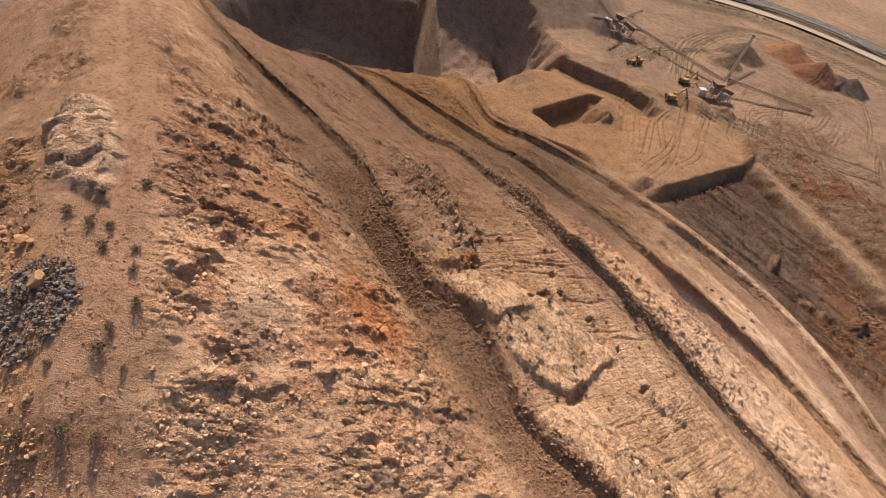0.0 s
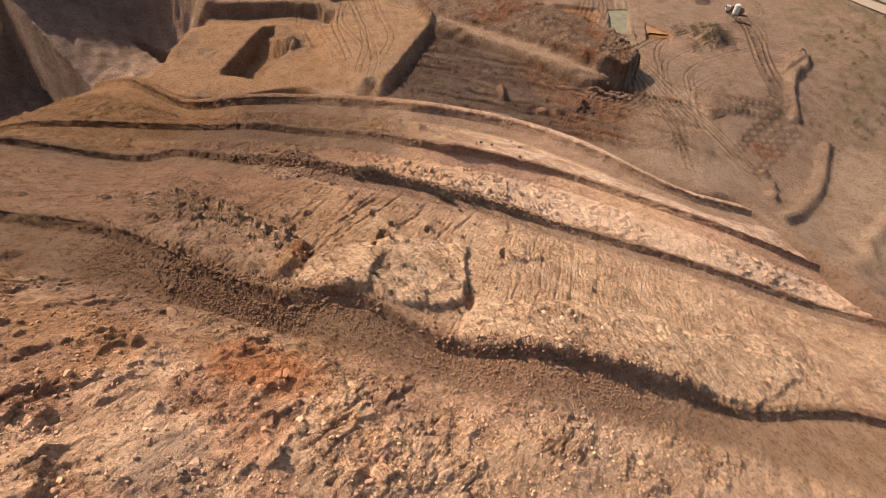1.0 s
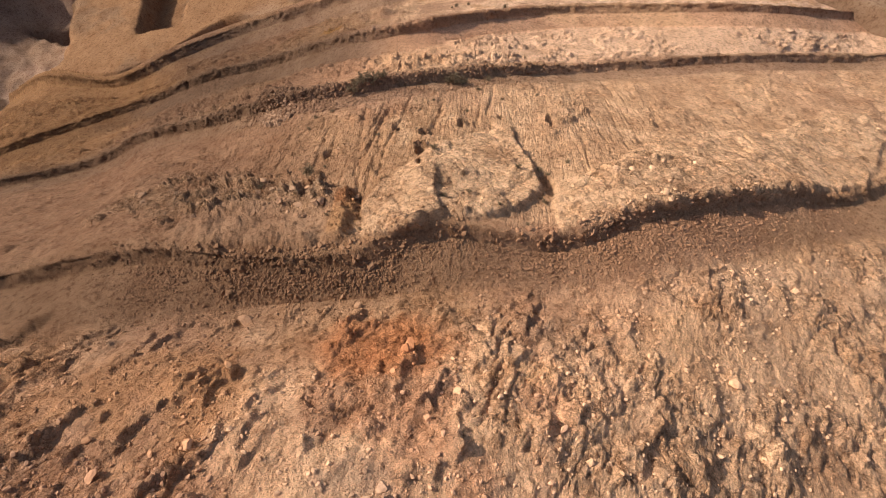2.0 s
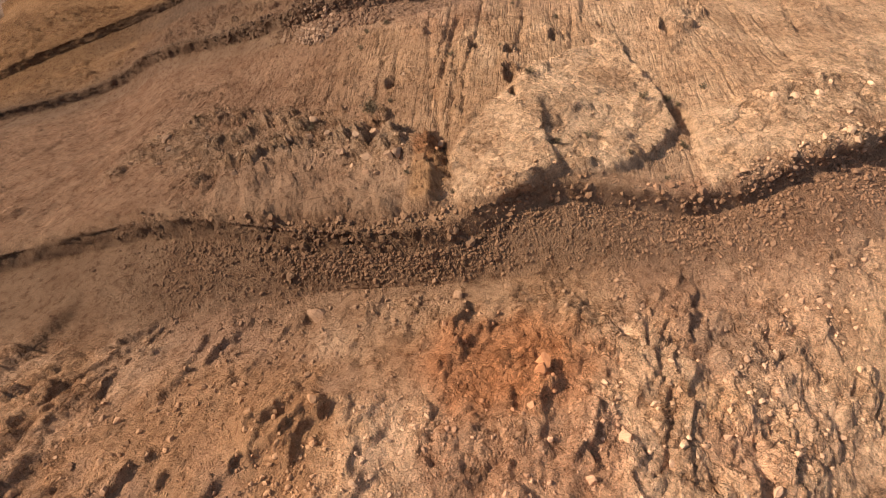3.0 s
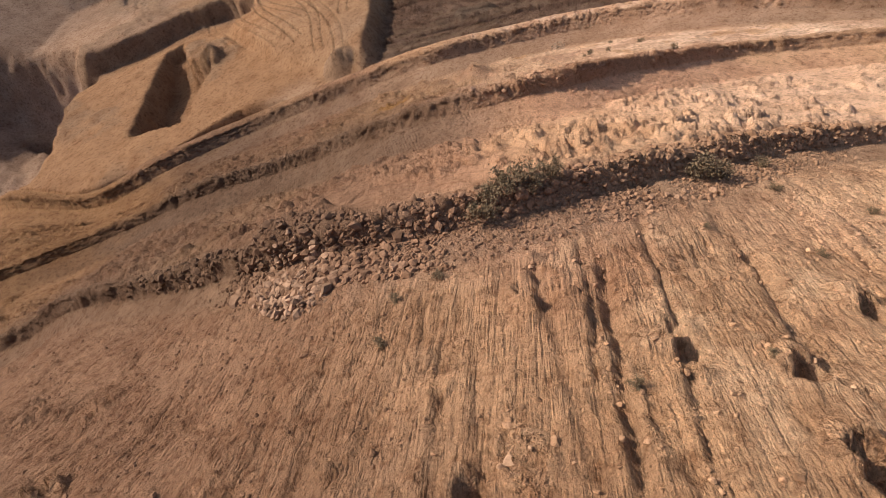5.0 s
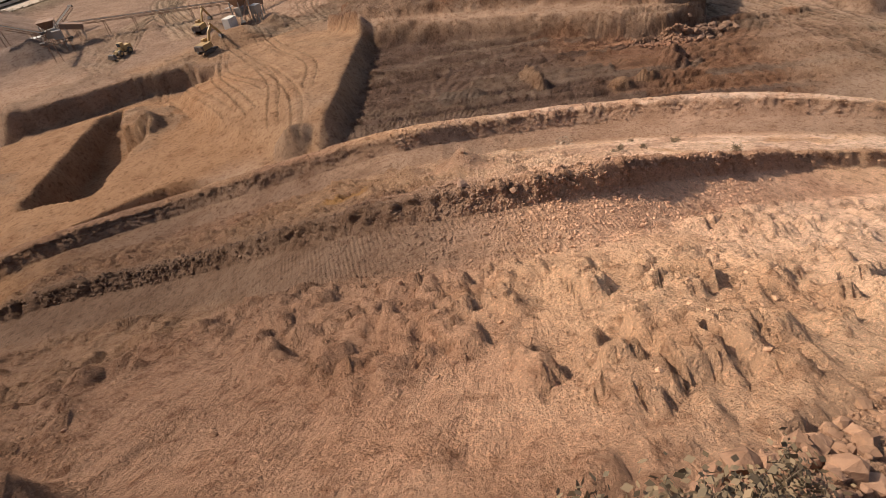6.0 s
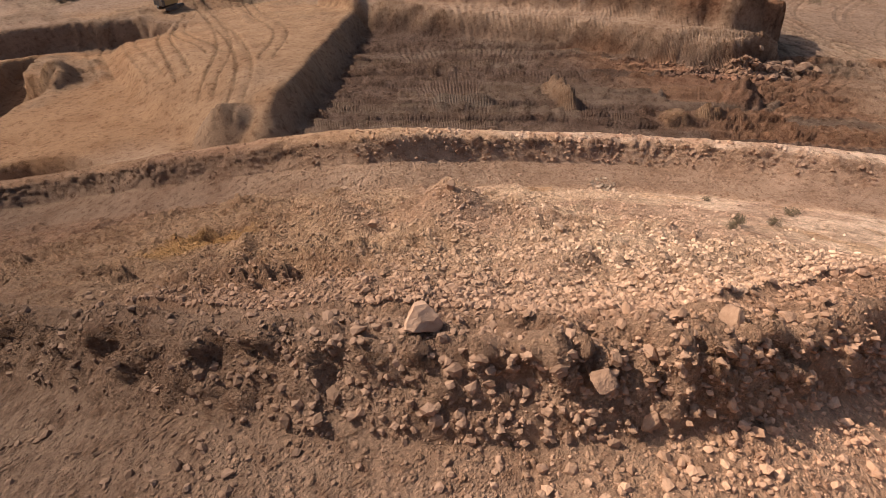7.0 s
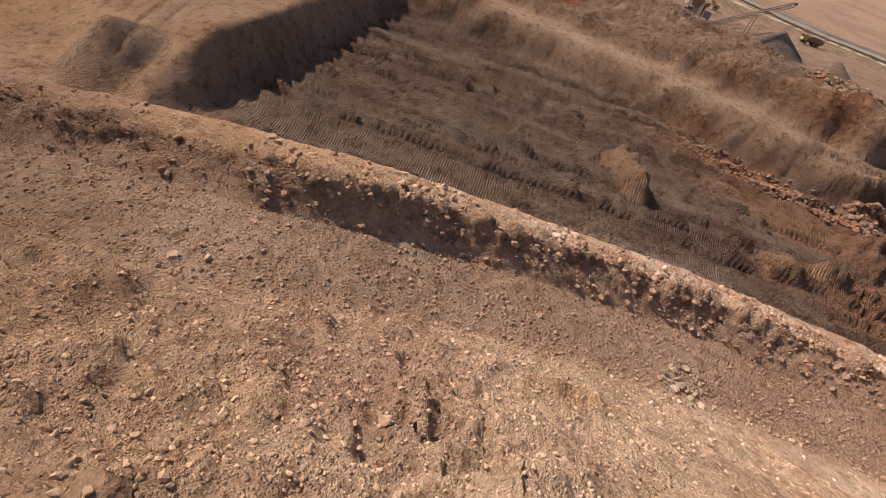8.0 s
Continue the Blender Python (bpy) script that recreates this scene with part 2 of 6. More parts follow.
# ---- the hill: rails along the benches, from the ridge down to the quarry ----
RIDGE = [(-90, 130, 30), (-60, 85, 50), (-38, 53, 55), (-31, 42, 56.5), (-25.6, 33, 57), (-21.5, 26.5, 56.5), (-19, 21.5, 55.5), (-16, 15.6, 53), (-13.4, 10.3, 50), (-9, 0, 45), (0, -16, 38), (20, -45, 22), (60, -90, 0)]
TOE = [(-85, 135, 28), (-52, 87, 46.5), (-23, 57, 45), (-16, 52, 43), (-9, 47, 41.3), (-2, 40, 41), (5, 33, 40.5), (12, 26.5, 38.6), (21, 20, 36), (34, 13, 30), (54, 0, 20.5), (80, -24, 10), (118, -55, -6)]
EDGE = [(-81.5, 136.3, 23.5), (-46.2, 86.4, 42.2), (-20.2, 66.4, 43), (-12.2, 58.8, 43.7), (-6.6, 50.3, 44), (-0.1, 43, 43.6), (7.5, 39.6, 42.7), (15.6, 30.9, 38.8), (27, 25.2, 36.8), (40.8, 17.9, 30.1), (53.2, 10.1, 22.1), (85.6, -0.8, 7.5), (124.2, -30.5, -6.7)]
BENCH3 = [(-82.9, 164.6, -7.4), (-44.8, 137.5, 15.5), (-12.6, 119.2, 13.1), (-2.3, 109.2, 18.1), (6.9, 92.5, 24.9), (13.6, 78, 32.1), (21.8, 69.9, 32.8), (31.1, 65.8, 29.8), (43.1, 62.6, 24), (60.4, 55, 16.1), (89.7, 36.9, 6.5), (118, 17.4, -3.7), (150, -6, -9.2)]
BENCH2 = [(-59.5, 183.9, -11.7), (-30.4, 154.9, 5), (4.2, 139.2, 4.1), (17.6, 127.2, 8.1), (27.9, 115, 11), (35.4, 95.8, 19.9), (40.4, 87.6, 22.2), (47.1, 83.6, 21.3), (62, 80.9, 15.5), (80.6, 72.5, 8.9), (106.8, 43.4, 4.8), (135.2, 23.3, -6.5), (160.4, 4.4, -11.4)]
BENCH1 = [(-16.4, 204.1, -13.5), (-5.8, 178.9, -1.2), (5.7, 159.8, -0.9), (18.7, 154, 0.4), (36.4, 150.4, -1.5), (47.6, 135.6, 3.2), (58.8, 120.6, 7.5), (71.5, 114.6, 5.6), (84.4, 103.8, 4.7), (93.6, 83.8, 6.8), (108, 59.7, 3.8), (134.9, 45.3, -4.9), (164.7, 19.9, -16.2)]
MID = [tuple(0.5 * (a + b) + (0, 0, 0.8)[k] for k, (a, b) in enumerate(zip(p, q))) for p, q in zip(RIDGE, TOE)]


def toward(a, b, metres, dz):
    """A rail beside rail a, metres towards rail b on the plan, dz above a."""
    a, b = np.asarray(a, float), np.asarray(b, float)
    d = b - a
    d[:, 2] = 0
    d /= np.linalg.norm(d, axis=1)[:, None]
    out = a + d * metres
    out[:, 2] = a[:, 2] + dz
    return out


WEST = toward(RIDGE, MID, -7, -0.4)
WEST2 = toward(RIDGE, MID, -15, -5)
WEST3 = toward(RIDGE, MID, -60, -42)
RAILS = [  # rail, rows from the rail before it
    ("west3", WEST3, 0), ("west2", WEST2, 18), ("west", WEST, 24), ("ridge", np.array(RIDGE, float), 20), ("mid", np.array(MID, float), 66), ("toe", np.array(TOE, float), 78),
    ("edge_in", toward(EDGE, TOE, 1.2, -1.1), 24), ("edge", np.array(EDGE, float), 7), ("edge_out", toward(EDGE, BENCH3, 1.5, -0.3), 6),
    ("b3_toe", toward(BENCH3, EDGE, 4.5, -0.2), 130), ("b3_in", toward(BENCH3, EDGE, 1.3, -0.95), 16), ("b3", np.array(BENCH3, float), 9), ("b3_out", toward(BENCH3, BENCH2, 1.6, -0.9), 8),
    ("b2_toe", toward(BENCH2, BENCH3, 6.4, -0.9), 60), ("b2_in", toward(BENCH2, BENCH3, 1.2, -1.15), 34), ("b2", np.array(BENCH2, float), 14), ("b2_out", toward(BENCH2, BENCH1, 1.6, -0.7), 12),
    ("b1_toe", toward(BENCH1, BENCH2, 7.5, -1.2), 110), ("b1_in", toward(BENCH1, BENCH2, 1.8, -1.6), 30), ("b1", np.array(BENCH1, float), 14), ("b1_cap", toward(BENCH1, BENCH2, -2.3, -0.25), 9), ("b1_out", toward(BENCH1, BENCH2, -5.5, -5.0), 14),
]
COLS = 960
_chain = 0.5 * (spline(BENCH2, np.linspace(0, 12, 2000)) + spline(EDGE, np.linspace(0, 12, 2000)))
# columns lie closer where the camera flies low
_w = np.linalg.norm(np.diff(_chain, axis=0), axis=1) * np.interp(np.linspace(0, 12, 1999), [0, 2, 3, 4, 5, 8, 9, 10, 12], [0.3, 0.7, 1.3, 1.8, 1.9, 1.9, 1.2, 0.7, 0.3])
_len = np.r_[0, np.cumsum(_w)]
STATION = np.interp(np.linspace(0, _len[-1], COLS), _len, np.linspace(0, 12, 2000))
rows3, zone = [], []
_prev = None
for _k, (_n, _r, _rows) in enumerate(RAILS):
    _c = spline(_r, STATION)
    if _prev is not None:
        for _q in range(1, _rows + 1):
            _t = _q / _rows
            rows3.append(_prev * (1 - _t) + _c * _t)
            zone.append(_k - 1 + _t)
    else:
        rows3.append(_c)
        zone.append(0.0)
    _prev = _c
HILL = np.array(rows3)                      # rows x columns x 3
ZONE = np.array(zone)                       # which pair of rails a row lies between
RAIL_AT = {n: k for k, (n, _, _) in enumerate(RAILS)}
NR = len(ZONE)
Z2 = np.repeat(ZONE[:, None], COLS, 1)
S2 = np.repeat(STATION[None], NR, 0)
_arc = np.concatenate([np.zeros((NR, 1)), np.cumsum(np.linalg.norm(np.diff(HILL, axis=1), axis=2), axis=1)], 1)
A2 = _arc - _arc[:, [int(np.searchsorted(STATION, 6.5))]]           # metres along
V2 = np.concatenate([np.zeros((1, COLS)), np.cumsum(np.linalg.norm(np.diff(HILL, axis=0), axis=2), axis=0)])      # metres down the slope


def band(a, b, soft=0.15):
    """1 between two rails, 0 outside."""
    a, b = RAIL_AT[a], RAIL_AT[b]
    return smooth(a - soft, a + soft, Z2) * (1 - smooth(b - soft, b + soft, Z2))


def span(a, b, soft=0.3):
    """1 between two stations along the hill."""
    return smooth(a - soft, a + soft, S2) * (1 - smooth(b - soft, b + soft, S2))


def blob(x, y, cx, cy, rx, ry=None, turn=0.0, edge=0.5, seed=1, ragged=0.5):
    """A ragged patch on the plan: 1 inside, 0 outside."""
    ry = ry or rx
    c, s = math.cos(radians(turn)), math.sin(radians(turn))
    dx, dy = x - cx, y - cy
    r = np.hypot((dx * c + dy * s) / rx, (-dx * s + dy * c) / ry)
    r = r + ragged * fbm(x / (0.5 * ry), y / (0.5 * ry), 4, seed)
    return 1 - smooth(1 - edge, 1, r)


def polygon(x, y, pts, soft=0.8, ragged=1.0, seed=2):
    """A soft polygon on the plan."""
    inside = np.zeros(x.shape, bool)
    best = np.full(x.shape, 1e9)
    n = len(pts)
    for k in range(n):
        (ax, ay), (bx, by) = pts[k], pts[(k + 1) % n]
        cross = (ay > y) != (by > y)
        inside ^= cross & (x < (bx - ax) * (y - ay) / (by - ay + 1e-12) + ax)
        t = np.clip(((x - ax) * (bx - ax) + (y - ay) * (by - ay)) / ((bx - ax)**2 + (by - ay)**2), 0, 1)
        best = np.minimum(best, np.hypot(x - ax - t * (bx - ax), y - ay - t * (by - ay)))
    d = np.where(inside, best, -best) + ragged * fbm(x / 3, y / 3, 4, seed) * 2
    return smooth(-soft, soft, d)


X, Y = HILL[..., 0].copy(), HILL[..., 1].copy()
_mid_row = int(np.argmin(np.abs(ZONE - RAIL_AT["b3_toe"])))
A2 = np.repeat(A2[[_mid_row]], NR, 0)      # one number for each fall line
A3 = 0.75 * X - 0.66 * Y                   # metres across the fall
AF = 0.64 * X - 0.77 * Y                  # metres across the runnels
TO_RILL = AF + 1.6 * fbm(AF / 6, V2 / 12, 3, 31) + 0.35 * fbm(AF / 1.6, V2 / 2.6, 3, 32)


def rills(width, depth, seed, run=26.0):
    """Erosion runnels down the slope: narrow cuts, each wandering a little."""
    n = np.abs(vnoise(TO_RILL / width, V2 / run, seed) - 0.5) * 2
    here = smooth(0.25, 0.5, vnoise(TO_RILL / (2.4 * width), V2 / (0.7 * run), seed + 3))
    broken = 0.25 + 0.75 * smooth(-0.1, 0.1, fbm(TO_RILL / width, V2 / 3.0, 3, seed + 5))
    return -depth * here * broken * (1 - smooth(0.0, 0.10, n)) + 0.10 * depth * n


def blocks(size, height, seed, flat=0.35, plan=False):
    """Broken ledges: cells at uneven heights with cracks between."""
    if plan:
        wx, wy = X + 0.9 * size * fbm(X / size, Y / size, 3, seed), Y + 0.9 * size * fbm(X / size + 9, Y / size, 3, seed + 1)
    else:
        wx, wy = A3 + 0.9 * size * fbm(A3 / size, V2 / size, 3, seed), V2 + 0.9 * size * fbm(A3 / size + 9, V2 / size, 3, seed + 1)
    d1, d2, own = cells(wx / size, wy / (size * 0.75), seed)
    crack = smooth(0.0, 0.22, d2 - d1)
    tilt = 0.5 * fbm(wx / (1.3 * size), wy / (1.3 * size), 2, seed + 2)
    return height * ((own - flat) * crack - 0.22 * (1 - crack) + tilt)


S0, S1, S2b, S3 = band("ridge", "toe", 0.25), band("edge_out", "b3_toe", 0.1), band("b3_out", "b2_toe"), band("b2_out", "b1_toe")
CUT = band("west3", "west") + S0 + S1 + S2b + S3
flatness = np.clip(CUT, 0, 1)
lift = (1.0 * fbm(X / 13, Y / 13, 4, 3) + 0.45 * fbm(X / 3.2, Y / 3.2, 4, 5)) * (0.3 + 0.7 * flatness) + 0.14 * fbm(X / 0.8, Y / 0.8, 3, 8)
def near_line(pts):
    """Distance on the plan to a polyline."""
    best = np.full(X.shape, 1e9)
    for (ax, ay), (bx, by) in zip(pts[:-1], pts[1:]):
        t = np.clip(((X - ax) * (bx - ax) + (Y - ay) * (by - ay)) / ((bx - ax)**2 + (by - ay)**2), 0, 1)
        best = np.minimum(best, np.hypot(X - ax - t * (bx - ax), Y - ay - t * (by - ay)))
    return best


_rag1, _rag2 = fbm(X / 1.1, Y / 1.1, 4, 61), fbm(X / 0.9 + 7, Y / 0.9, 4, 62)


def ledge(cx, cy, long, deep, high, turn=0.0):
    """A rock ledge: it rises gently and breaks off towards the valley side, ragged along its lip."""
    box_ = (np.abs(X - cx) < 1.4 * (long + deep)) & (np.abs(Y - cy) < 1.4 * (long + deep))
    if not box_.any():
        return
    a = radians(-65 + turn)
    dx, dy = X[box_] - cx, Y[box_] - cy
    v = dx * math.cos(a) + dy * math.sin(a) + 0.7 * deep * _rag1[box_]
    u = (-dx * math.sin(a) + dy * math.cos(a)) / long + 0.9 * _rag2[box_]
    prof = np.where(v < 0, smooth(-deep, 0, v), 1 - smooth(0, 0.22 * deep, v))
    lift[box_] += high * prof * (1 - smooth(0.45, 1.0, np.abs(u))) * (1 + 1.2 * _rag2[box_])


def crag(cx, cy, r, high, seed):
    """A lump of cracked rock standing out of the slope."""
    box_ = (np.abs(X - cx) < 1.8 * r) & (np.abs(Y - cy) < 1.8 * r)
    if not box_.any():
        return
    x, y = X[box_], Y[box_]
    d = np.hypot(x - cx, y - cy) / r * (1 + 1.3 * _rag1[box_])
    d1, d2, own = cells(x / (0.55 * r) + _rag2[box_], y / (0.45 * r), seed)
    top = 0.65 + 0.45 * own - 0.25 * (1 - smooth(0.0, 0.18, d2 - d1)) + 0.5 * _rag2[box_]
    body = 1 - smooth(0.62, 1.0, d)
    lift[box_] += high * top * body
    CRAGS[box_] = np.maximum(CRAGS[box_], body)


CRAGS = np.zeros(X.shape)
# upper slope: rotten rock in patches, with ledges that break off towards the valley, loose soil between
patch0 = smooth(-0.05, 0.13, fbm(X / 6.5, Y / 6.5, 4, 41) + 0.02)
rough0 = S0 * (0.25 + 0.75 * patch0)
lift += rough0 * (blocks(2.6, 0.45, 51, 0.35, True) + blocks(1.2, 0.24, 52, 0.35, True) + blocks(0.55, 0.13, 58, 0.35, True) + 0.5 * fbm(X / 1.4, Y / 1.4, 4, 59)) + S0 * 0.3 * blocks(0.9, 0.35, 53, 0.35, True)
_rng = np.random.default_rng(63)
_upper = np.argwhere((S0 > 0.6) & (S2 > 1.8) & (S2 < 9.6))
for _r, _c in _upper[_rng.integers(0, len(_upper), 130)]:
    _l = 0.7 * 3.6 ** _rng.random()
    ledge(X[_r, _c], Y[_r, _c], _l, _l * _rng.uniform(0.8, 1.4), _l * _rng.uniform(0.09, 0.2), _rng.uniform(-40, 40))
for _x, _y, _l, _h in ((-27.9, 56.3, 3.2, 1.3), (-24.4, 53.5, 3.0, 1.1), (-26.3, 46.4, 2.6, 1.0), (-22.5, 42.3, 2.8, 1.1), (-19.7, 33.6, 2.4, 0.9), (-18.9, 38.5, 2.6, 1.0), (-13.8, 38.3, 2.2, 0.9), (-18.6, 27.6, 1.8, 0.9), (-13.1, 18.3, 2.2, 0.8), (-4.0, 27.3, 2.0, 0.9), (-1.0, 19.9, 1.6, 0.6), (-23.5, 58.5, 2.6, 1.0), (-15.1, 47.5, 2.2, 0.8), (-4.1, 37.2, 2.0, 0.8), (-2.6, 35.6, 2.0, 0.8), (6.8, 27.1, 2.0, 0.7)):
    ledge(_x, _y, _l, 0.9 * _l, 0.55 * _h)
PALE_WEST_NEAR = blob(X, Y, -32.5, 35, 6, 8, 30, 0.5, 45)
west_rock = band("west3", "west", 0.5) * smooth(-0.1, 0.15, fbm(X / 10, Y / 10, 3, 43))
west_rock *= 1 - PALE_WEST_NEAR
lift += west_rock * (blocks(3.2, 0.9, 55, 0.35, True) + blocks(1.1, 0.5, 56, 0.35, True))
PALE_WEST = polygon(X, Y, [(-38.5, 41), (-33.5, 40.5), (-28, 32), (-27.6, 28.5), (-32, 29), (-36.5, 34)], 0.9, 1.0, 44)
lift += PALE_WEST * (0.9 + blocks(2.6, 0.9, 57, 0.35, True) + blocks(0.9, 0.3, 60, 0.35, True))
# wheel ruts on the ridge track
lift -= 0.22 * band("west", "ridge", 0.2) * smooth(0.45, 0.95, np.cos(2 * math.pi * (Z2 - RAIL_AT["west"]) * 1.6))
# middle slope: a block of crumbling rock with crags behind it, pale slabs, runnels between
S1E = band("edge_in", "b3_toe", 0.35)
OUTCROP = [(-6, 65.5, 7, 5, 120), (0, 60, 6, 5, 110), (3, 52, 4.5, 3.5, 115), (11, 58.5, 1.5, 1.2, 60), (33, 27, 10, 5, 150), (-9, 73, 6, 4.5, 120)]
oc = np.zeros(X.shape)
for _k, (_x, _y, _rx, _ry, _t) in enumerate(OUTCROP):
    oc = np.maximum(oc, blob(X, Y, _x, _y, _rx, _ry, _t, 0.45, 70 + _k))
oc *= S1
CRUMBLE = polygon(X, Y, [(0.8, 43.6), (-3.5, 47.6), (-7.8, 53.6), (-10, 58.5), (-7.2, 62), (-2.8, 60.2), (0.6, 56.8), (3.6, 53.4), (5.6, 48.6), (3.4, 45.6)], 0.55, 1.3, 72) * S1E
lift += CRUMBLE * (0.75 + 0.3 * smooth(-6, 4, X) + 1.0 * fbm(X / 2.2, Y / 2.2, 4, 73) + blocks(0.7, 0.2, 74, 0.35, True))
lift += oc * (0.1 + blocks(1.8, 0.35, 81, 0.35, True) + blocks(0.8, 0.26, 82, 0.35, True) + blocks(0.4, 0.14, 83, 0.35, True))
for _k, (_x, _y, _r, _h) in enumerate(((-5.9, 75.2, 1.3, 0.8), (-4.0, 74.6, 1.7, 1.1), (-2.5, 71.2, 1.6, 1.1), (-1.8, 67.3, 1.5, 1.0), (0.4, 65.6, 1.6, 1.2), (-6.1, 67.8, 1.4, 1.0), (-4.1, 66.4, 1.3, 0.9), (-3.0, 61.2, 1.5, 1.5), (-5.4, 61.0, 1.2, 1.0), (0.7, 62.2, 1.2, 1.0), (5.3, 56.0, 1.2, 1.2), (3.4, 57.0, 0.9, 0.7), (0.9, 56.7, 1.4, 1.0), (2.6, 55.6, 1.4, 1.1), (4.6, 52.6, 1.3, 1.0), (5.2, 49.6, 1.1, 1.0), (3.6, 51.4, 1.5, 0.9), (1.6, 54.2, 1.2, 0.9), (-7.0, 62.8, 1.0, 0.8), (-14.6, 72.0, 1.4, 1.1), (-9.4, 62.6, 0.9, 0.8), (9.2, 59.6, 0.6, 0.5), (8.8, 57.8, 0.6, 0.5), (4.6, 47.6, 0.9, 0.8), (-1.2, 59.2, 1.0, 0.7), (17.6, 57.6, 0.8, 0.6), (16.8, 51.6, 1.2, 0.7), (25.0, 53.0, 1.0, 0.7), (19.6, 54.0, 0.8, 0.6))):
    crag(_x, _y, _r, 0.68 * _h, 300 + _k)
CRAGS *= S1
SLAB = polygon(X, Y, [(1.8, 44.6), (2.6, 42.4), (4.4, 41.1), (6.6, 40.2), (8.4, 39.4), (9.4, 38.5), (11, 37.4), (13.2, 36.5), (17.5, 35.6), (19.8, 35.9), (22.7, 39), (24.2, 41.5), (26.2, 44.2), (29, 47.6), (25, 49), (17.5, 50), (10.4, 48.3), (6.6, 47.6), (3.4, 46)], 0.3, 0.35, 4) * S1E
STEP = polygon(X, Y, [(8.6, 38), (9.6, 41), (11.2, 43), (13.4, 45.2), (18, 45), (21, 42), (20, 34), (12, 35)], 0.25, 0.4, 6)
_ends = 1 - smooth(12, 27, 0.78 * X + 0.62 * Y - 30)
_ends *= smooth(-31.5, -26.5, AF)
lift += SLAB * (0.1 + 0.85 * _ends - 0.6 * STEP * (1 - smooth(10, 17, X)) + 0.5 * blocks(3.0, 0.8, 85) + 0.16 * blocks(1.0, 0.5, 86) + 0.1 * blocks(0.45, 0.3, 89))
SLAB2 = polygon(X, Y, [(21.8, 35.6), (29, 33), (37, 33), (50, 30.4), (60.3, 22.5), (78, 19.5), (84, 13.5), (76.5, 9.8), (55, 9.8), (41.7, 17), (27, 25), (20.8, 28), (16, 31)], 0.5, 0.7, 5) * S1E
lift += SLAB2 * (0.4 + blocks(3.8, 0.6, 87) * 0.7 + 0.2 * blocks(1.2, 0.5, 88) + 0.1 * blocks(0.5, 0.3, 90))
bare = S1 * (1 - np.clip(oc + SLAB + SLAB2 + CRUMBLE, 0, 1))
lift += bare * (rills(2.6, 0.34, 91, 40) + rills(1.2, 0.22, 92, 16) + rills(0.7, 0.15, 93, 10) + rills(0.9, 0.22, 94, 30))
for _pts, _d in (([(21.2, 62), (16.8, 58.8), (13, 55.9), (11, 54.4), (9.3, 52.8), (7.1, 50.2), (6, 48.8), (3.6, 45.2), (2.2, 43.6)], 0.6), ([(18.9, 64.2), (15.4, 60.3), (12.3, 56.8), (10.3, 54.7), (8.0, 52.2)], 0.4), ([(14.6, 55.4), (12.1, 53.2), (10, 51.7), (8.3, 50.1), (7.0, 48.9)], 0.45), ([(26.3, 57.3), (23.4, 55.4), (21, 53.6), (19.4, 52.2)], 0.4), ([(13.8, 63.3), (11.6, 61), (10, 59.2)], 0.3), ([(14.6, 69.4), (11.9, 67.6), (7.9, 66.3), (4.4, 63.8)], 0.3), ([(2.2, 85.2), (-0.9, 80.3), (-3.6, 77)], 0.35), ([(-1.7, 89.6), (-5.8, 83.6), (-8.6, 80)], 0.3), ([(3.3, 77.1), (-0.9, 73.2)], 0.3), ([(31, 54.6), (27, 51.6), (24, 49.4)], 0.35)):
    lift -= _d * S1 * (0.6 + 1.2 * np.abs(_rag1)) * np.exp(-((near_line(_pts) + 0.5 * _rag2) / 0.26)**2)
lift += bare * smooth(0.14, 0.27, fbm(X / 4.5, Y / 4.5, 3, 95)) * (0.25 + blocks(1.1, 0.6, 96))
lift += S1 * (1 - 0.7 * SLAB) * (0.30 * blocks(1.7, 0.45, 98) + 0.35 * blocks(0.7, 0.3, 99)) * (0.3 + 0.7 * smooth(-0.05, 0.15, fbm(X / 6, Y / 6, 3, 97)))
PITS = [(18.2, 57.0, 1.2, 0.5), (16.2, 50.6, 1.7, 0.55), (19.2, 53.3, 0.6, 0.45), (13.8, 48.0, 1.0, 0.4), (24.7, 52.3, 0.8, 0.4), (9.0, 58.9, 0.7, 0.5), (30, 50, 0.9, 0.5), (34, 45, 1.2, 0.6), (21.5, 36.2, 2.2, 0.8)]
for _k, (_x, _y, _rx, _ry) in enumerate(PITS):
    lift -= 0.9 * S1 * blob(X, Y, _x, _y, _rx, _ry, 50, 0.35, 150 + _k, 0.6)
# the slope between the upper two benches
lift += S2b * (rills(1.7, 0.16, 101, 12) + rills(0.8, 0.12, 102, 8) + 0.3 * blocks(0.9, 0.35, 103))
lumpy = S2b * smooth(-0.12, 0.08, fbm(X / 5, Y / 5, 3, 104) + 0.1 * (1 - smooth(5.8, 6.8, S2)))
lift += lumpy * (0.2 + blocks(1.7, 0.7, 105, 0.35, True) + blocks(0.7, 0.35, 106, 0.35, True) + 0.5 * fbm(X / 0.9, Y / 0.9, 3, 107))
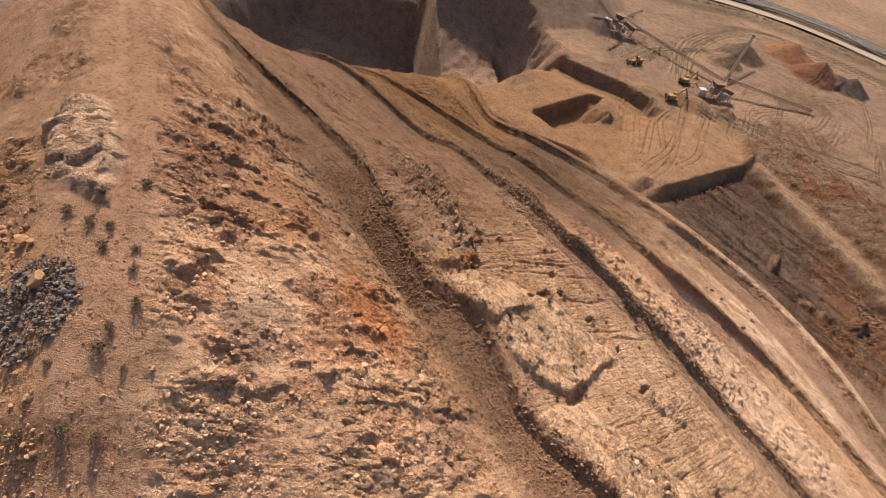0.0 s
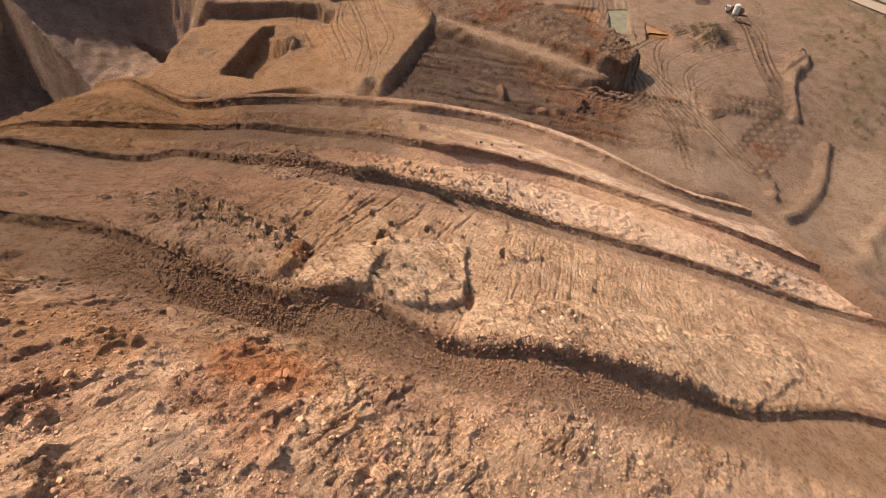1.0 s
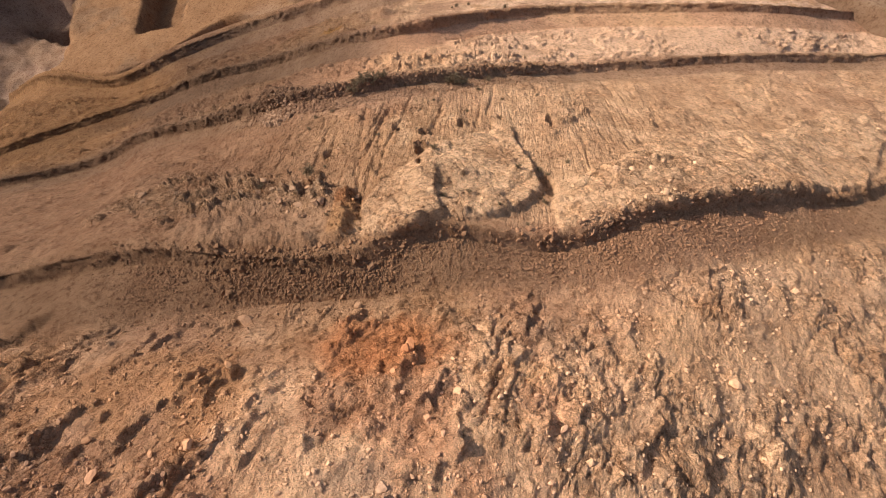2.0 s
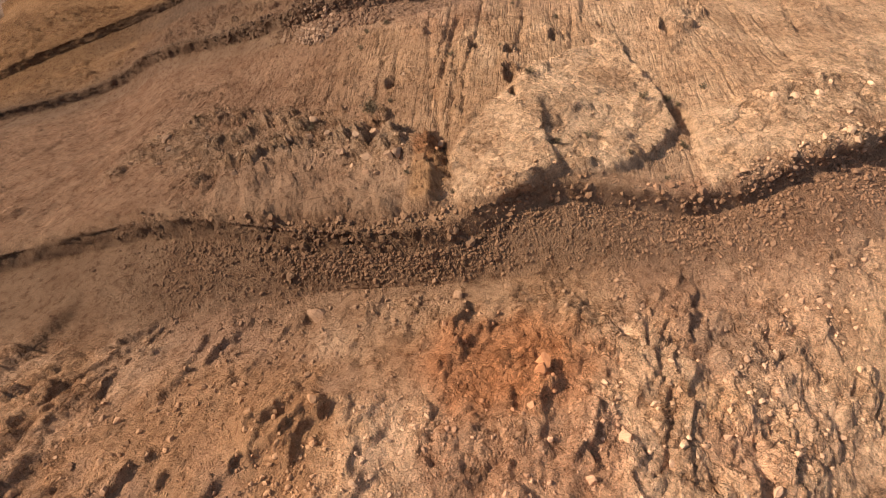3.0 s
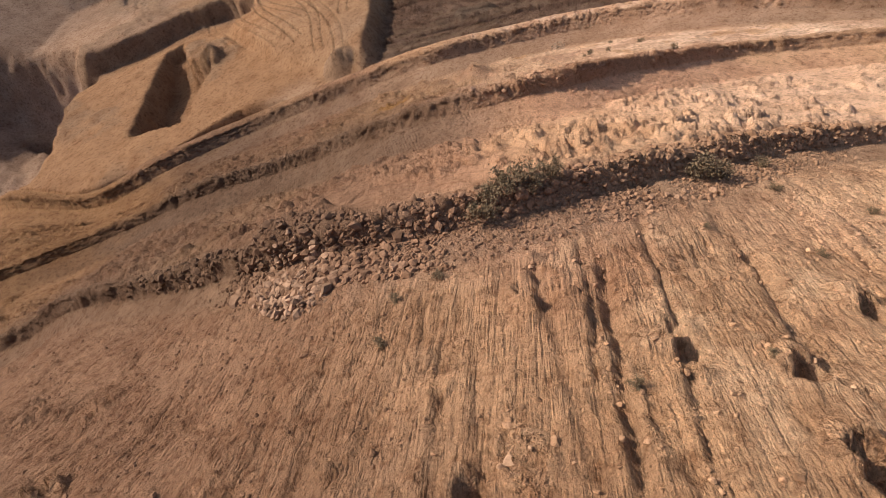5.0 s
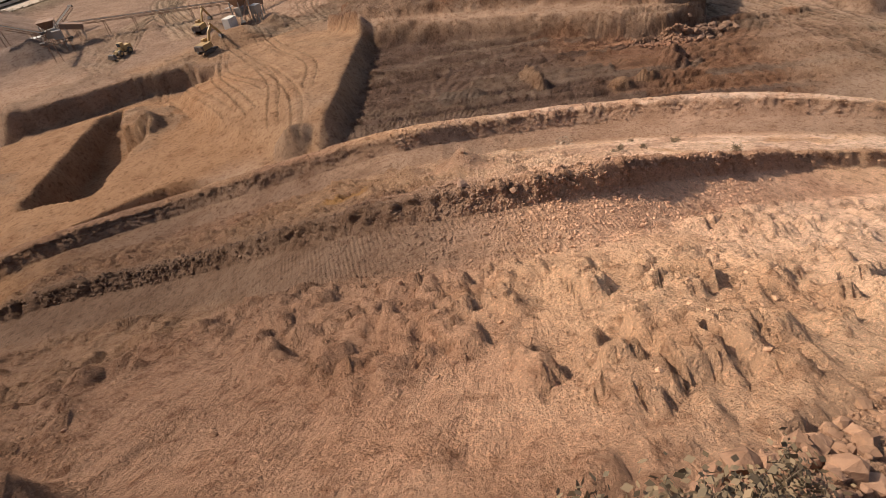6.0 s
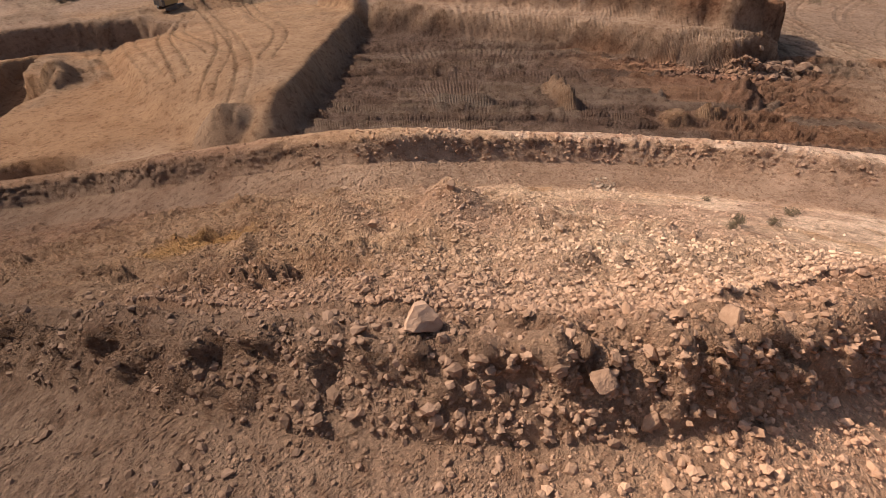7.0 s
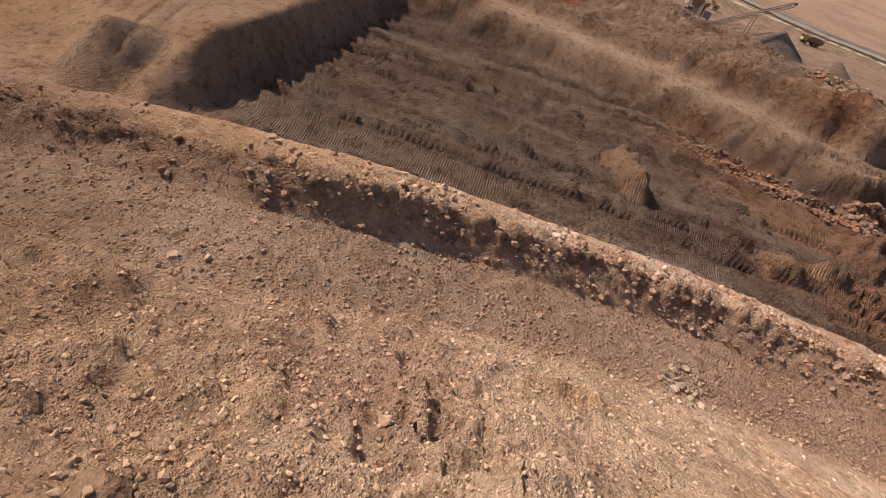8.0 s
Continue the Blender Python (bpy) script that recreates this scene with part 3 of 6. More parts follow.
# lowest slope: clods and lumps, smoother to the south
_mounds = ((50.1, 98.6, 2.5, 2.0), (45.2, 100.6, 2.4, 1.8), (48.6, 100.2, 1.1, 0.7), (55.0, 102.2, 1.0, 0.7))
clod = S3 * (1 - 0.8 * smooth(6.6, 7.6, S2)) * (0.45 + 0.55 * smooth(-0.08, 0.08, fbm(X / 4, Y / 4, 3, 120)))
for _x, _y, _r, _h in _mounds[:2]:
    clod *= smooth(0.7, 1.3, np.hypot(X - _x, Y - _y) / _r)
lift += clod * (0.5 * (0.18 - np.abs(fbm(A3 / 1.6, V2 / 3.0, 3, 117))) * 3 + 0.3 * (0.18 - np.abs(fbm(A3 / 0.7, V2 / 1.0, 3, 118))) * 3)
for _x, _y, _r, _h in _mounds:
    lift += S3 * _h * np.clip(1 - np.hypot(X - _x, Y - _y) / _r * (1 + 0.5 * fbm(X / 1.1, Y / 1.1, 3, 119)), 0, 1) ** 0.9
_low = np.argwhere((S3 > 0.6) & (Z2 > RAIL_AT["b2_out"] + 0.3) & (S2 > 4.8) & (S2 < 7.2))
for _r, _c in _low[_rng.integers(0, len(_low), 60)]:
    _l = 0.5 * 3.0 ** _rng.random()
    ledge(X[_r, _c], Y[_r, _c], _l, _l * _rng.uniform(0.8, 1.4), _l * _rng.uniform(0.1, 0.22), _rng.uniform(-40, 40))
lift += clod * (1.2 * fbm(X / 2.2, Y / 2.2, 3, 111) + blocks(1.5, 0.6, 112) * smooth(-0.1, 0.1, fbm(X / 5, Y / 5, 3, 113)) + blocks(0.6, 0.18, 114))
lift += S3 * (rills(1.5, 0.12, 115, 10) + rills(0.7, 0.07, 116, 7))
# left shoulder: fluted gullies on the faces
flute = span(1.6, 4.4) * (band("b2_in", "b2_out", 0.6) + band("b3_in", "b3_out", 0.6) + band("b1_in", "b1_cap", 0.5) * 0.6)
TO_RILL = A2 + 1.5 * fbm(A2 / 6, V2 / 9, 3, 33)
lift += flute * rills(1.1, 0.6, 121, 60)
# berms: heaped, uneven crests
def crest(name, width):
    """1 on a berm's crest, falling off within so many metres of it."""
    r = int(np.argmin(np.abs(ZONE - RAIL_AT[name])))
    return np.exp(-((V2 - V2[[r]]) / width)**2)


heap = 0.7 * crest("edge", 1.6) * (1 - 0.85 * span(5.0, 7.0)) + 0.75 * crest("b3", 1.6) + 0.85 * crest("b2", 1.4) + 0.8 * crest("b1", 1.7)
lift += heap * (0.95 * fbm(A2 / 2.0, V2 / 2.0, 4, 131) + blocks(0.9, 0.42, 132) + blocks(0.4, 0.25, 134))
lift -= 0.3 * crest("edge", 1.5) * (1 - smooth(4.5, 5.3, S2))
lift += 1.0 * blob(X, Y, 14.5, 80, 3.2, 5, 25, 0.7, 136) * band("b3_toe", "b2_toe", 0.2)
lift += 0.55 * heap * fbm(A2 / 7, V2 * 0, 3, 133)
# benches: ruts along them
flat = band("toe", "edge_in", 0.1) + band("b3_toe", "b3_in", 0.1) + band("b2_toe", "b2_in", 0.1) + band("b1_toe", "b1_in", 0.1)
lift += flat * (0.22 * fbm(A2 / 9, V2 / 0.8, 3, 141) + 0.12 * fbm(X / 0.5, Y / 0.5, 2, 142))
_du, _dv = np.gradient(HILL, axis=1), np.gradient(HILL, axis=0)
_nrm = np.cross(_du, _dv)
_nrm /= np.linalg.norm(_nrm, axis=2)[..., None] + 1e-9
_nrm *= np.sign(_nrm[..., 2:3] + 1e-9)
HILL += _nrm * lift[..., None]
TREAD = np.clip(0.8 * band("b2_toe", "b2_in", 0.1) + 0.4 * band("b1_toe", "b1_in", 0.1) + 0.4 * band("b3_toe", "b3_in", 0.1), 0, 1)


def grid_mesh(name, pts, soil, tread, gravel, rock, material, rill=None):
    """One sheet from a rows x columns x 3 array, with its soil colours."""
    n, m = pts.shape[:2]
    me = bpy.data.meshes.new(name)
    idx = np.arange(n * m).reshape(n, m)
    quads = np.stack([idx[:-1, :-1], idx[:-1, 1:], idx[1:, 1:], idx[1:, :-1]], -1).reshape(-1, 4)
    me.vertices.add(n * m)
    me.vertices.foreach_set("co", pts.reshape(-1).astype(np.float32))
    me.loops.add(quads.size)
    me.loops.foreach_set("vertex_index", quads.reshape(-1).astype(np.int32))
    me.polygons.add(len(quads))
    me.polygons.foreach_set("loop_start", np.arange(0, quads.size, 4, dtype=np.int32))
    me.update(calc_edges=True)
    at = me.color_attributes.new("soil", "FLOAT_COLOR", "POINT")
    rgba = np.ones((n * m, 4), np.float32)
    rgba[:, :3] = soil.reshape(-1, 3)
    at.data.foreach_set("color", rgba.reshape(-1))
    tr = me.attributes.new("tread", "FLOAT", "POINT")
    tr.data.foreach_set("value", tread.reshape(-1).astype(np.float32))
    ga = me.attributes.new("gravel", "FLOAT", "POINT")
    ga.data.foreach_set("value", np.clip(gravel, 0, 1).reshape(-1).astype(np.float32))
    ra = me.attributes.new("rock", "FLOAT", "POINT")
    ra.data.foreach_set("value", np.clip(rock, 0, 1).reshape(-1).astype(np.float32))
    if rill is not None:
        ri = me.attributes.new("rill", "FLOAT", "POINT")
        ri.data.foreach_set("value", np.clip(rill, 0, 1).reshape(-1).astype(np.float32))
    me.materials.append(material)
    me.polygons.foreach_set("use_smooth", np.ones(len(quads), bool))
    return me


def lay(soil, colour, mask):
    mask = np.clip(mask, 0, 1)
    soil[:] = soil * (1 - mask[..., None]) + np.array(colour) * mask[..., None]


SOIL = np.zeros(HILL.shape) + np.array(TAN)
lay(SOIL, PINK, 0.8 * smooth(-0.1, 0.2, fbm(X / 22, Y / 22, 3, 201)))
lay(SOIL, PALE, S0 * 0.85 * smooth(-0.05, 0.12, fbm(X / 7, Y / 7, 3, 202)))
lay(SOIL, ORANGE, S0 * 0.8 * smooth(0.06, 0.2, fbm(X / 8, Y / 8, 4, 203)))
lay(SOIL, GREY, S0 * 0.7 * smooth(0.1, 0.24, fbm(X / 6, Y / 6, 4, 204)))
lay(SOIL, RUST, 0.85 * blob(X, Y, -4, 33.5, 8, 4.5, -40, 0.6, 205) * S0)
lay(SOIL, ORANGE, 0.8 * blob(X, Y, -17, 43, 9, 4, -60, 0.6, 206) * S0 + 0.6 * blob(X, Y, 12, 15, 9, 4, -40, 0.6, 207))
lay(SOIL, PALE, 0.75 * S0 * smooth(6.5, 8.5, S2))
lay(SOIL, (0.43, 0.25, 0.165), 0.45 * (1 - smooth(3.5, 6.2, S2)))
lay(SOIL, BROWN, 0.85 * band("toe", "edge", 0.45) * (1 - 0.5 * smooth(6, 9, S2)))
lay(SOIL, PALE, 0.6 * S1 * smooth(6.0, 8.0, S2))
lay(SOIL, (0.78, 0.535, 0.35), 0.9 * np.clip(SLAB + SLAB2, 0, 1) * (0.6 + 0.4 * smooth(-0.16, 0.06, fbm(X / 2.6, Y / 2.6, 4, 220))) + 0.55 * S1 * smooth(5.7, 6.4, S2) * smooth(0.02, 0.16, fbm(X / 3.2, Y / 3.2, 4, 221)))
lay(SOIL, PINK, 0.6 * S1 * (1 - smooth(4, 6, S2)))
lay(SOIL, (0.66, 0.445, 0.295), 0.5 * oc + 0.45 * CRAGS + 0.25 * CRUMBLE)
lay(SOIL, (0.20, 0.155, 0.135), 0.85 * blob(X, Y, -26.8, 18.4, 4.5, 2.8, 60, 0.6, 216))
lay(SOIL, ORANGE, 0.75 * blob(X, Y, 2.8, 46.6, 1.8, 4.0, -50, 0.5, 208))
lay(SOIL, RUST, 0.6 * blob(X, Y, 4.6, 49.0, 1.2, 2.0, -50, 0.5, 217))
lay(SOIL, GREY, 0.5 * band("b3_toe", "b3_out") + 0.75 * band("b2_toe", "b2_out", 0.3) * (1 - 0.65 * smooth(5.6, 6.8, S2)) + 0.75 * band("b1_toe", "b1", 0.3))
lay(SOIL, BROWN, 0.45 * (1 - smooth(3.0, 5.2, S2)) * band("b3_toe", "b1_in", 0.3))
lay(SOIL, PALE, (0.7 * S3 + 0.55 * S2b) * smooth(5.6, 7.2, S2 + 0.8 * fbm(X / 4, Y / 4, 3, 219)))
lay(SOIL, (0.74, 0.52, 0.37), 0.7 * (S3 + S2b) * smooth(7.0, 8.6, S2))
lay(SOIL, PINK, 0.6 * S3 * smooth(5.2, 6.4, S2) * smooth(0.0, 0.15, fbm(X / 6, Y / 6, 3, 209)))
lay(SOIL, (0.66, 0.49, 0.365), 0.75 * band("b1", "b1_cap", 0.25) * smooth(6.2, 7.0, S2) * (0.3 + 0.7 * smooth(-0.1, 0.12, fbm(X / 2, Y / 2, 3, 213))))
lay(SOIL, (0.56, 0.31, 0.115), 0.85 * blob(X, Y, 40.2, 105.0, 4.0, 2.6, 20, 0.5, 210, 0.35))
lay(SOIL, ORANGE, 0.7 * blob(X, Y, 66.5, 104.5, 2.5, 1.2, -40, 0.7, 214) * S3 + 0.5 * S3 * smooth(7.2, 8.0, S2) * smooth(0.12, 0.25, fbm(X / 5, Y / 3, 3, 215)))
lay(SOIL, ORANGE, 0.95 * (1 - smooth(1.4, 2.9, S2 - 0.6 * band("b2", "b1_out", 0.6) + 1.2 * fbm(X / 6, Y / 6, 3, 218))) * smooth(RAIL_AT["b3"], RAIL_AT["b2_toe"], Z2))
lay(SOIL, ORANGE, 0.5 * band("west3", "west") * smooth(0.0, 0.2, fbm(X / 15, Y / 15, 3, 211)))
lay(SOIL, (0.80, 0.58, 0.42), 0.9 * PALE_WEST)
# paler earth southward; sunlight also balanced in colour: upper slope up, left benches down
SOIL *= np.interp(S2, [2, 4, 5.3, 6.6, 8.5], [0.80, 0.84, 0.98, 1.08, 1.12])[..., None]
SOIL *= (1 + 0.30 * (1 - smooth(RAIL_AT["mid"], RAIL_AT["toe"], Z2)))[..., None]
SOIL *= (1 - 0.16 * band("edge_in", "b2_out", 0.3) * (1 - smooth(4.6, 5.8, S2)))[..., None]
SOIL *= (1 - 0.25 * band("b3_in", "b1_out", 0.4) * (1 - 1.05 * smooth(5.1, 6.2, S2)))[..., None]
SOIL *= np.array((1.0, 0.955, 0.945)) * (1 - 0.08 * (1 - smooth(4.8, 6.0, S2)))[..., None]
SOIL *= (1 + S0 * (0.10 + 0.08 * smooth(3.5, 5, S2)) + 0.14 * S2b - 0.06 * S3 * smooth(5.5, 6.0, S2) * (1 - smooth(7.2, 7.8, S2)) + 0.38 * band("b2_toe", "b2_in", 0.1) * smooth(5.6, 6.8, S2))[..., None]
SOIL *= 1 + (S3 * smooth(5.2, 6.4, S2))[..., None] * np.array((0.0, 0.055, 0.11))
SOIL *= np.minimum(1, 0.86 / SOIL.max(-1))[..., None]
GRAVEL = 0.9 * heap + 0.85 * S3 * (1 - smooth(7.2, 8.2, S2)) + 0.6 * flat + 0.45 * S0 + 0.15 * S1 + 0.3 * S2b + 0.5 * oc + 0.5 * band("west3", "ridge")
ROCK = 0.95 * S0 * (0.3 + 0.7 * patch0) + 0.9 * CRAGS + 0.9 * PALE_WEST + 0.75 * (SLAB + SLAB2) + oc + 0.45 * bare + 0.5 * S3 + 0.2 * S2b + 0.8 * west_rock + 0.35 * heap
RILL = bare + 0.25 * (SLAB + SLAB2) + 0.4 * CRUMBLE + 0.45 * S2b * (1 - lumpy) + 0.45 * S3 * smooth(5.8, 7.0, S2) + 0.25 * S0 * (1 - patch0)
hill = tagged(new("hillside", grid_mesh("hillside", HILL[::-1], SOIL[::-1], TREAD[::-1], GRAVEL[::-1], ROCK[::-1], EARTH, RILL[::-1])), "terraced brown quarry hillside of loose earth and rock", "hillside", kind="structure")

# ---- quarry floor and the ground to the horizon ----
def axis(marks, far, grow=1.17):
    """Grid lines: (from, to, step) in the middle, then ever wider out to the horizon."""
    a = []
    for lo, hi, step in marks:
        a += list(np.arange(lo, hi - 1e-6, step))
    s = step
    while a[-1] < far:
        s *= grow
        a.append(a[-1] + s)
    s = marks[0][2]
    while a[0] > -far:
        s *= grow
        a.insert(0, a[0] - s)
    return np.array(a)


gx, gy = np.meshgrid(axis([(-60, 50, 1.0), (50, 152, 0.38), (152, 210, 0.6), (210, 300, 0.95)], 4200), axis([(30, 95, 1.2), (95, 174, 0.38), (174, 235, 0.65), (235, 300, 0.95), (300, 420, 1.3)], 4200))
FOOT = spline(toward(BENCH1, BENCH2, -4.6, 0), np.linspace(0, 12, 64))[:, :2]


def inside_hill(x, y):
    """Metres behind the foot of the lowest bench (minus: out on the floor)."""
    best = np.full(x.shape, 1e9)
    sign = np.zeros(x.shape)
    for a, b in zip(FOOT[:-1], FOOT[1:]):
        d = b - a
        t = np.clip(((x - a[0]) * d[0] + (y - a[1]) * d[1]) / (d @ d), 0, 1)
        px, py = x - a[0] - t * d[0], y - a[1] - t * d[1]
        r = np.hypot(px, py)
        near = r < best
        best = np.where(near, r, best)
        sign = np.where(near, np.sign(d[0] * py - d[1] * px), sign)
    return -best * sign


def line_dist(x, y, pts):
    """Distance to a polyline, and how far along it (0 to 1)."""
    best, at = np.full(x.shape, 1e9), np.zeros(x.shape)
    n = len(pts) - 1
    for k in range(n):
        (ax, ay), (bx, by) = pts[k], pts[k + 1]
        t = np.clip(((x - ax) * (bx - ax) + (y - ay) * (by - ay)) / ((bx - ax)**2 + (by - ay)**2), 0, 1)
        r = np.hypot(x - ax - t * (bx - ax), y - ay - t * (by - ay))
        at = np.where(r < best, (k + t) / n, at)
        best = np.minimum(best, r)
    return best, at


def floor_height(x, y):
    return -5.0 * smooth(120, 235, y) - 2.5 * smooth(130, 220, x) * (1 - smooth(120, 235, y)) - 6.5 * smooth(118, 150, x) * (1 - smooth(48, 92, y))


gz = floor_height(gx, gy) + 0.5 * fbm(gx / 18, gy / 18, 4, 21)
GS = np.zeros(gz.shape + (3,)) + np.array((0.455, 0.305, 0.205))
TR = np.zeros(gz.shape)
near = np.exp(-((gx - 110)**2 + (gy - 200)**2) / 200.0**2)
lay(GS, PALE, 0.5 * smooth(-0.05, 0.2, fbm(gx / 40, gy / 40, 4, 300)))
# sand plateau with its cut edge
PLATEAU = [(57, 136), (59.5, 138), (66, 143), (72.5, 149), (80, 156), (88, 163.5), (96, 171), (101, 178), (104, 200), (98, 222), (80, 226), (66, 212), (58, 192), (54, 170), (52, 150)]
pl = polygon(gx, gy, PLATEAU, 1.8, 0.5, 301)
gz += pl * 4.6 * (1 - smooth(160, 215, gy)) * smooth(50, 66, gx + 0.1 * (gy - 140)) 
gz += pl * 0.5 * fbm(gx / 5, gy / 5, 4, 302)
lay(GS, (0.54, 0.335, 0.19), polygon(gx, gy, [(50, 130), (64, 140), (96, 168), (104, 176), (110, 230), (60, 235), (48, 190)], 5, 2, 303))
lay(GS, (0.46, 0.32, 0.215), 0.4 * blob(gx, gy, 64, 149, 9, 6, 40, 0.8, 304))
lay(GS, ORANGE, 0.7 * blob(gx, gy, 62, 188, 14, 18, 0, 0.8, 305))
# the deep pit beyond the hill, the orange ground beside it, a cut in that and the bank of the yard
orange = polygon(gx, gy, [(-60, 160), (0, 150), (52, 150), (56, 188), (68, 214), (60, 226), (24, 238), (0, 210), (-40, 200)], 4, 2, 310)
lay(GS, (0.50, 0.285, 0.145), 0.9 * orange)
gz += orange * 0.9 * fbm(gx / 9, gy / 9, 4, 309)
pit = polygon(gx, gy, [(-70, 174), (-52, 180), (-25, 183), (-11, 189), (-2, 190), (8, 208), (22, 230), (25, 244), (8, 266), (-30, 280), (-110, 274), (-125, 215), (-95, 178)], 7.5, 1.6, 306)
gz -= 20 * pit
gz += 7 * pit * np.abs(fbm(gx / 12, gy / 26, 4, 312)) + 1.2 * pit * fbm(gx / 3, gy / 3, 3, 311)
lay(GS, (0.60, 0.41, 0.30), 0.9 * smooth(0.15, 0.6, pit))
lay(GS, (0.62, 0.42, 0.28), 0.8 * pit * smooth(0.06, 0.16, fbm(gx / 7, gy / 22, 3, 313)))
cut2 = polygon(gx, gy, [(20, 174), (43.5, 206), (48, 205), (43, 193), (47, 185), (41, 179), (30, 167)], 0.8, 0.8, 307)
gz -= 6.5 * cut2 * (1 - 0.5 * smooth(192, 206, gy))
gz += 2.5 * blob(gx, gy, 47, 186, 5, 4, 30, 0.7, 308)
# shade in the cut deepened by a darker ground colour
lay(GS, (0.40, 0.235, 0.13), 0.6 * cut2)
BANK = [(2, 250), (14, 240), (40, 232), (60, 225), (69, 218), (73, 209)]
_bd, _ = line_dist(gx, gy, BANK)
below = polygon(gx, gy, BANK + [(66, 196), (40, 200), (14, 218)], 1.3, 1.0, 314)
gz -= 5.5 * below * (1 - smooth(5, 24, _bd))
# dark strip painted along the bank for its shaded face
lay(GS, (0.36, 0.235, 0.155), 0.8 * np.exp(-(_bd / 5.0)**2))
# dark worked floor, its cut face, the haul road above it and the hollow behind
DARKF = [(60, 136), (78, 152), (96, 170), (103, 174), (108, 150), (122, 122), (141, 106), (150, 96), (140, 70), (112, 84), (80, 112)]
dk = polygon(gx, gy, DARKF, 2.0, 1.0, 313)
lay(GS, (0.25, 0.165, 0.122), 0.92 * dk * (1 - 0.6 * smooth(108, 124, gx)))
_along = gx * 0.70 - gy * 0.71
_across = gx * 0.71 + gy * 0.70
_bend = _across + 3.2 * fbm(gx / 22, gy / 22, 3, 330) + 0.5 * fbm(gx / 6, gy / 6, 3, 331)
_lane = np.floor(_bend / 2.3)
_in_lane = _bend / 2.3 - _lane
_piece = np.floor((_along + 40 * hash2(_lane, _lane * 0, 332)) / 26.0)
_own = hash2(_lane, _piece, 333)
_ridge = np.exp(-(np.minimum(_in_lane, 1 - _in_lane) / 0.10)**2)
_rough = smooth(-0.02, 0.10, fbm(gx / 12, gy / 12, 3, 334))
gz += dk * (0.75 * (_own - 0.4) + _ridge * (0.25 + 0.7 * hash2(_lane, _piece, 335)) + 0.6 * fbm(_along / 12, _bend / 1.1, 3, 315) + 0.4 * fbm(_along / 2.2, _bend / 0.8, 3, 316))
gz += dk * _rough * (1.1 * np.abs(fbm(_along / 2.6, _across / 1.5, 3, 336)) + 0.35 * fbm(gx / 0.9, gy / 0.9, 2, 337))
lay(GS, (0.36, 0.255, 0.18), 0.6 * dk * smooth(0.55, 0.8, _own))
lay(GS, (0.48, 0.265, 0.155), 0.85 * dk * smooth(98, 112, gx + 0.4 * (118 - gy)) * smooth(0.25, 0.6, hash2(_lane, _piece, 338)))
lay(GS, (0.40, 0.215, 0.135), 0.6 * blob(gx, gy, 118, 112, 12, 6, -50, 0.6, 339) * dk)
TR = np.maximum(TR, dk * (1 - _rough) * (1 - _ridge) * smooth(0.5, 0.6, hash2(_lane, _piece, 340)))
# left standing: a stub of tan earth and a few heaps
for _ax, _ay, _bx, _by, _w, _h, _c in ((93.6, 120.6, 96.2, 125.6, 1.2, 2.3, (0.46, 0.30, 0.19)), (113.0, 106.0, 115.0, 107.2, 2.2, 2.0, (0.38, 0.215, 0.135)), (100.2, 109.6, 101.2, 109.0, 1.3, 1.3, TAN), (104.6, 107.2, 105.6, 106.6, 1.1, 1.0, TAN), (124.0, 111.5, 125.5, 111.0, 2.0, 1.8, (0.42, 0.26, 0.165)), (82, 133, 86, 129, 1.6, 0.9, (0.27, 0.2, 0.15))):
    _d, _ = line_dist(gx, gy, [(_ax, _ay), (_bx, _by)])
    _d = _d * (1 + 0.5 * fbm(gx / 1.2, gy / 1.2, 3, 341))
    gz += _h * np.clip(1.15 - _d / _w, 0, 1) ** 0.8
    lay(GS, _c, 0.9 * (1 - smooth(_w * 0.9, _w * 1.3, _d)))
# cut face, haul road on its top, and the broken ground that rises behind the road
ROAD_IN = [(98, 176), (103.5, 162), (109.5, 149.5), (114, 138.5), (117, 130), (119.8, 122), (124, 113.5), (132, 109)]
ROAD_OUT = [(137, 111.5), (130, 115.5), (126.6, 124), (123.5, 134), (119.5, 144), (114.5, 155), (108, 168), (103, 180)]
road_top = polygon(gx, gy, ROAD_IN + ROAD_OUT, 0.5, 0.5, 317)
behind = polygon(gx, gy, ROAD_OUT + [(108, 196), (126, 190), (141, 176), (150, 152), (152, 128), (149, 116)], 0.8, 0.7, 343)
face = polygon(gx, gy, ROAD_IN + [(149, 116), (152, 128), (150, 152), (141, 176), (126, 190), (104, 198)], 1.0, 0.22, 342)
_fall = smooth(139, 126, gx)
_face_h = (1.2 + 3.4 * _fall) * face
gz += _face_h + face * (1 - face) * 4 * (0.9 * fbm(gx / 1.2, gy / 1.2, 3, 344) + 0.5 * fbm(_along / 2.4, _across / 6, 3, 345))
# brown face, its colour darkened further to stand for its shade
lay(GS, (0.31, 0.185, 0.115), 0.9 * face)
lay(GS, (0.62, 0.42, 0.28), 0.92 * road_top)
gz += road_top * 0.12 * np.cos(_across * 2.6)
_cliff = behind * (2.2 + 4.2 * smooth(118, 134, gx)) * (1 - 0.75 * smooth(150, 166, gx)) * (1 - 0.5 * smooth(165, 195, gy))
gz += _cliff + behind * (2.6 * fbm(gx / 7, gy / 7, 4, 320) + 2.4 * np.abs(fbm(gx / 2.4, gy / 4.5, 3, 321)) + 0.8 * fbm(gx / 1.1, gy / 1.1, 3, 346))
rubble = behind
lay(GS, (0.50, 0.345, 0.235), 0.85 * behind)
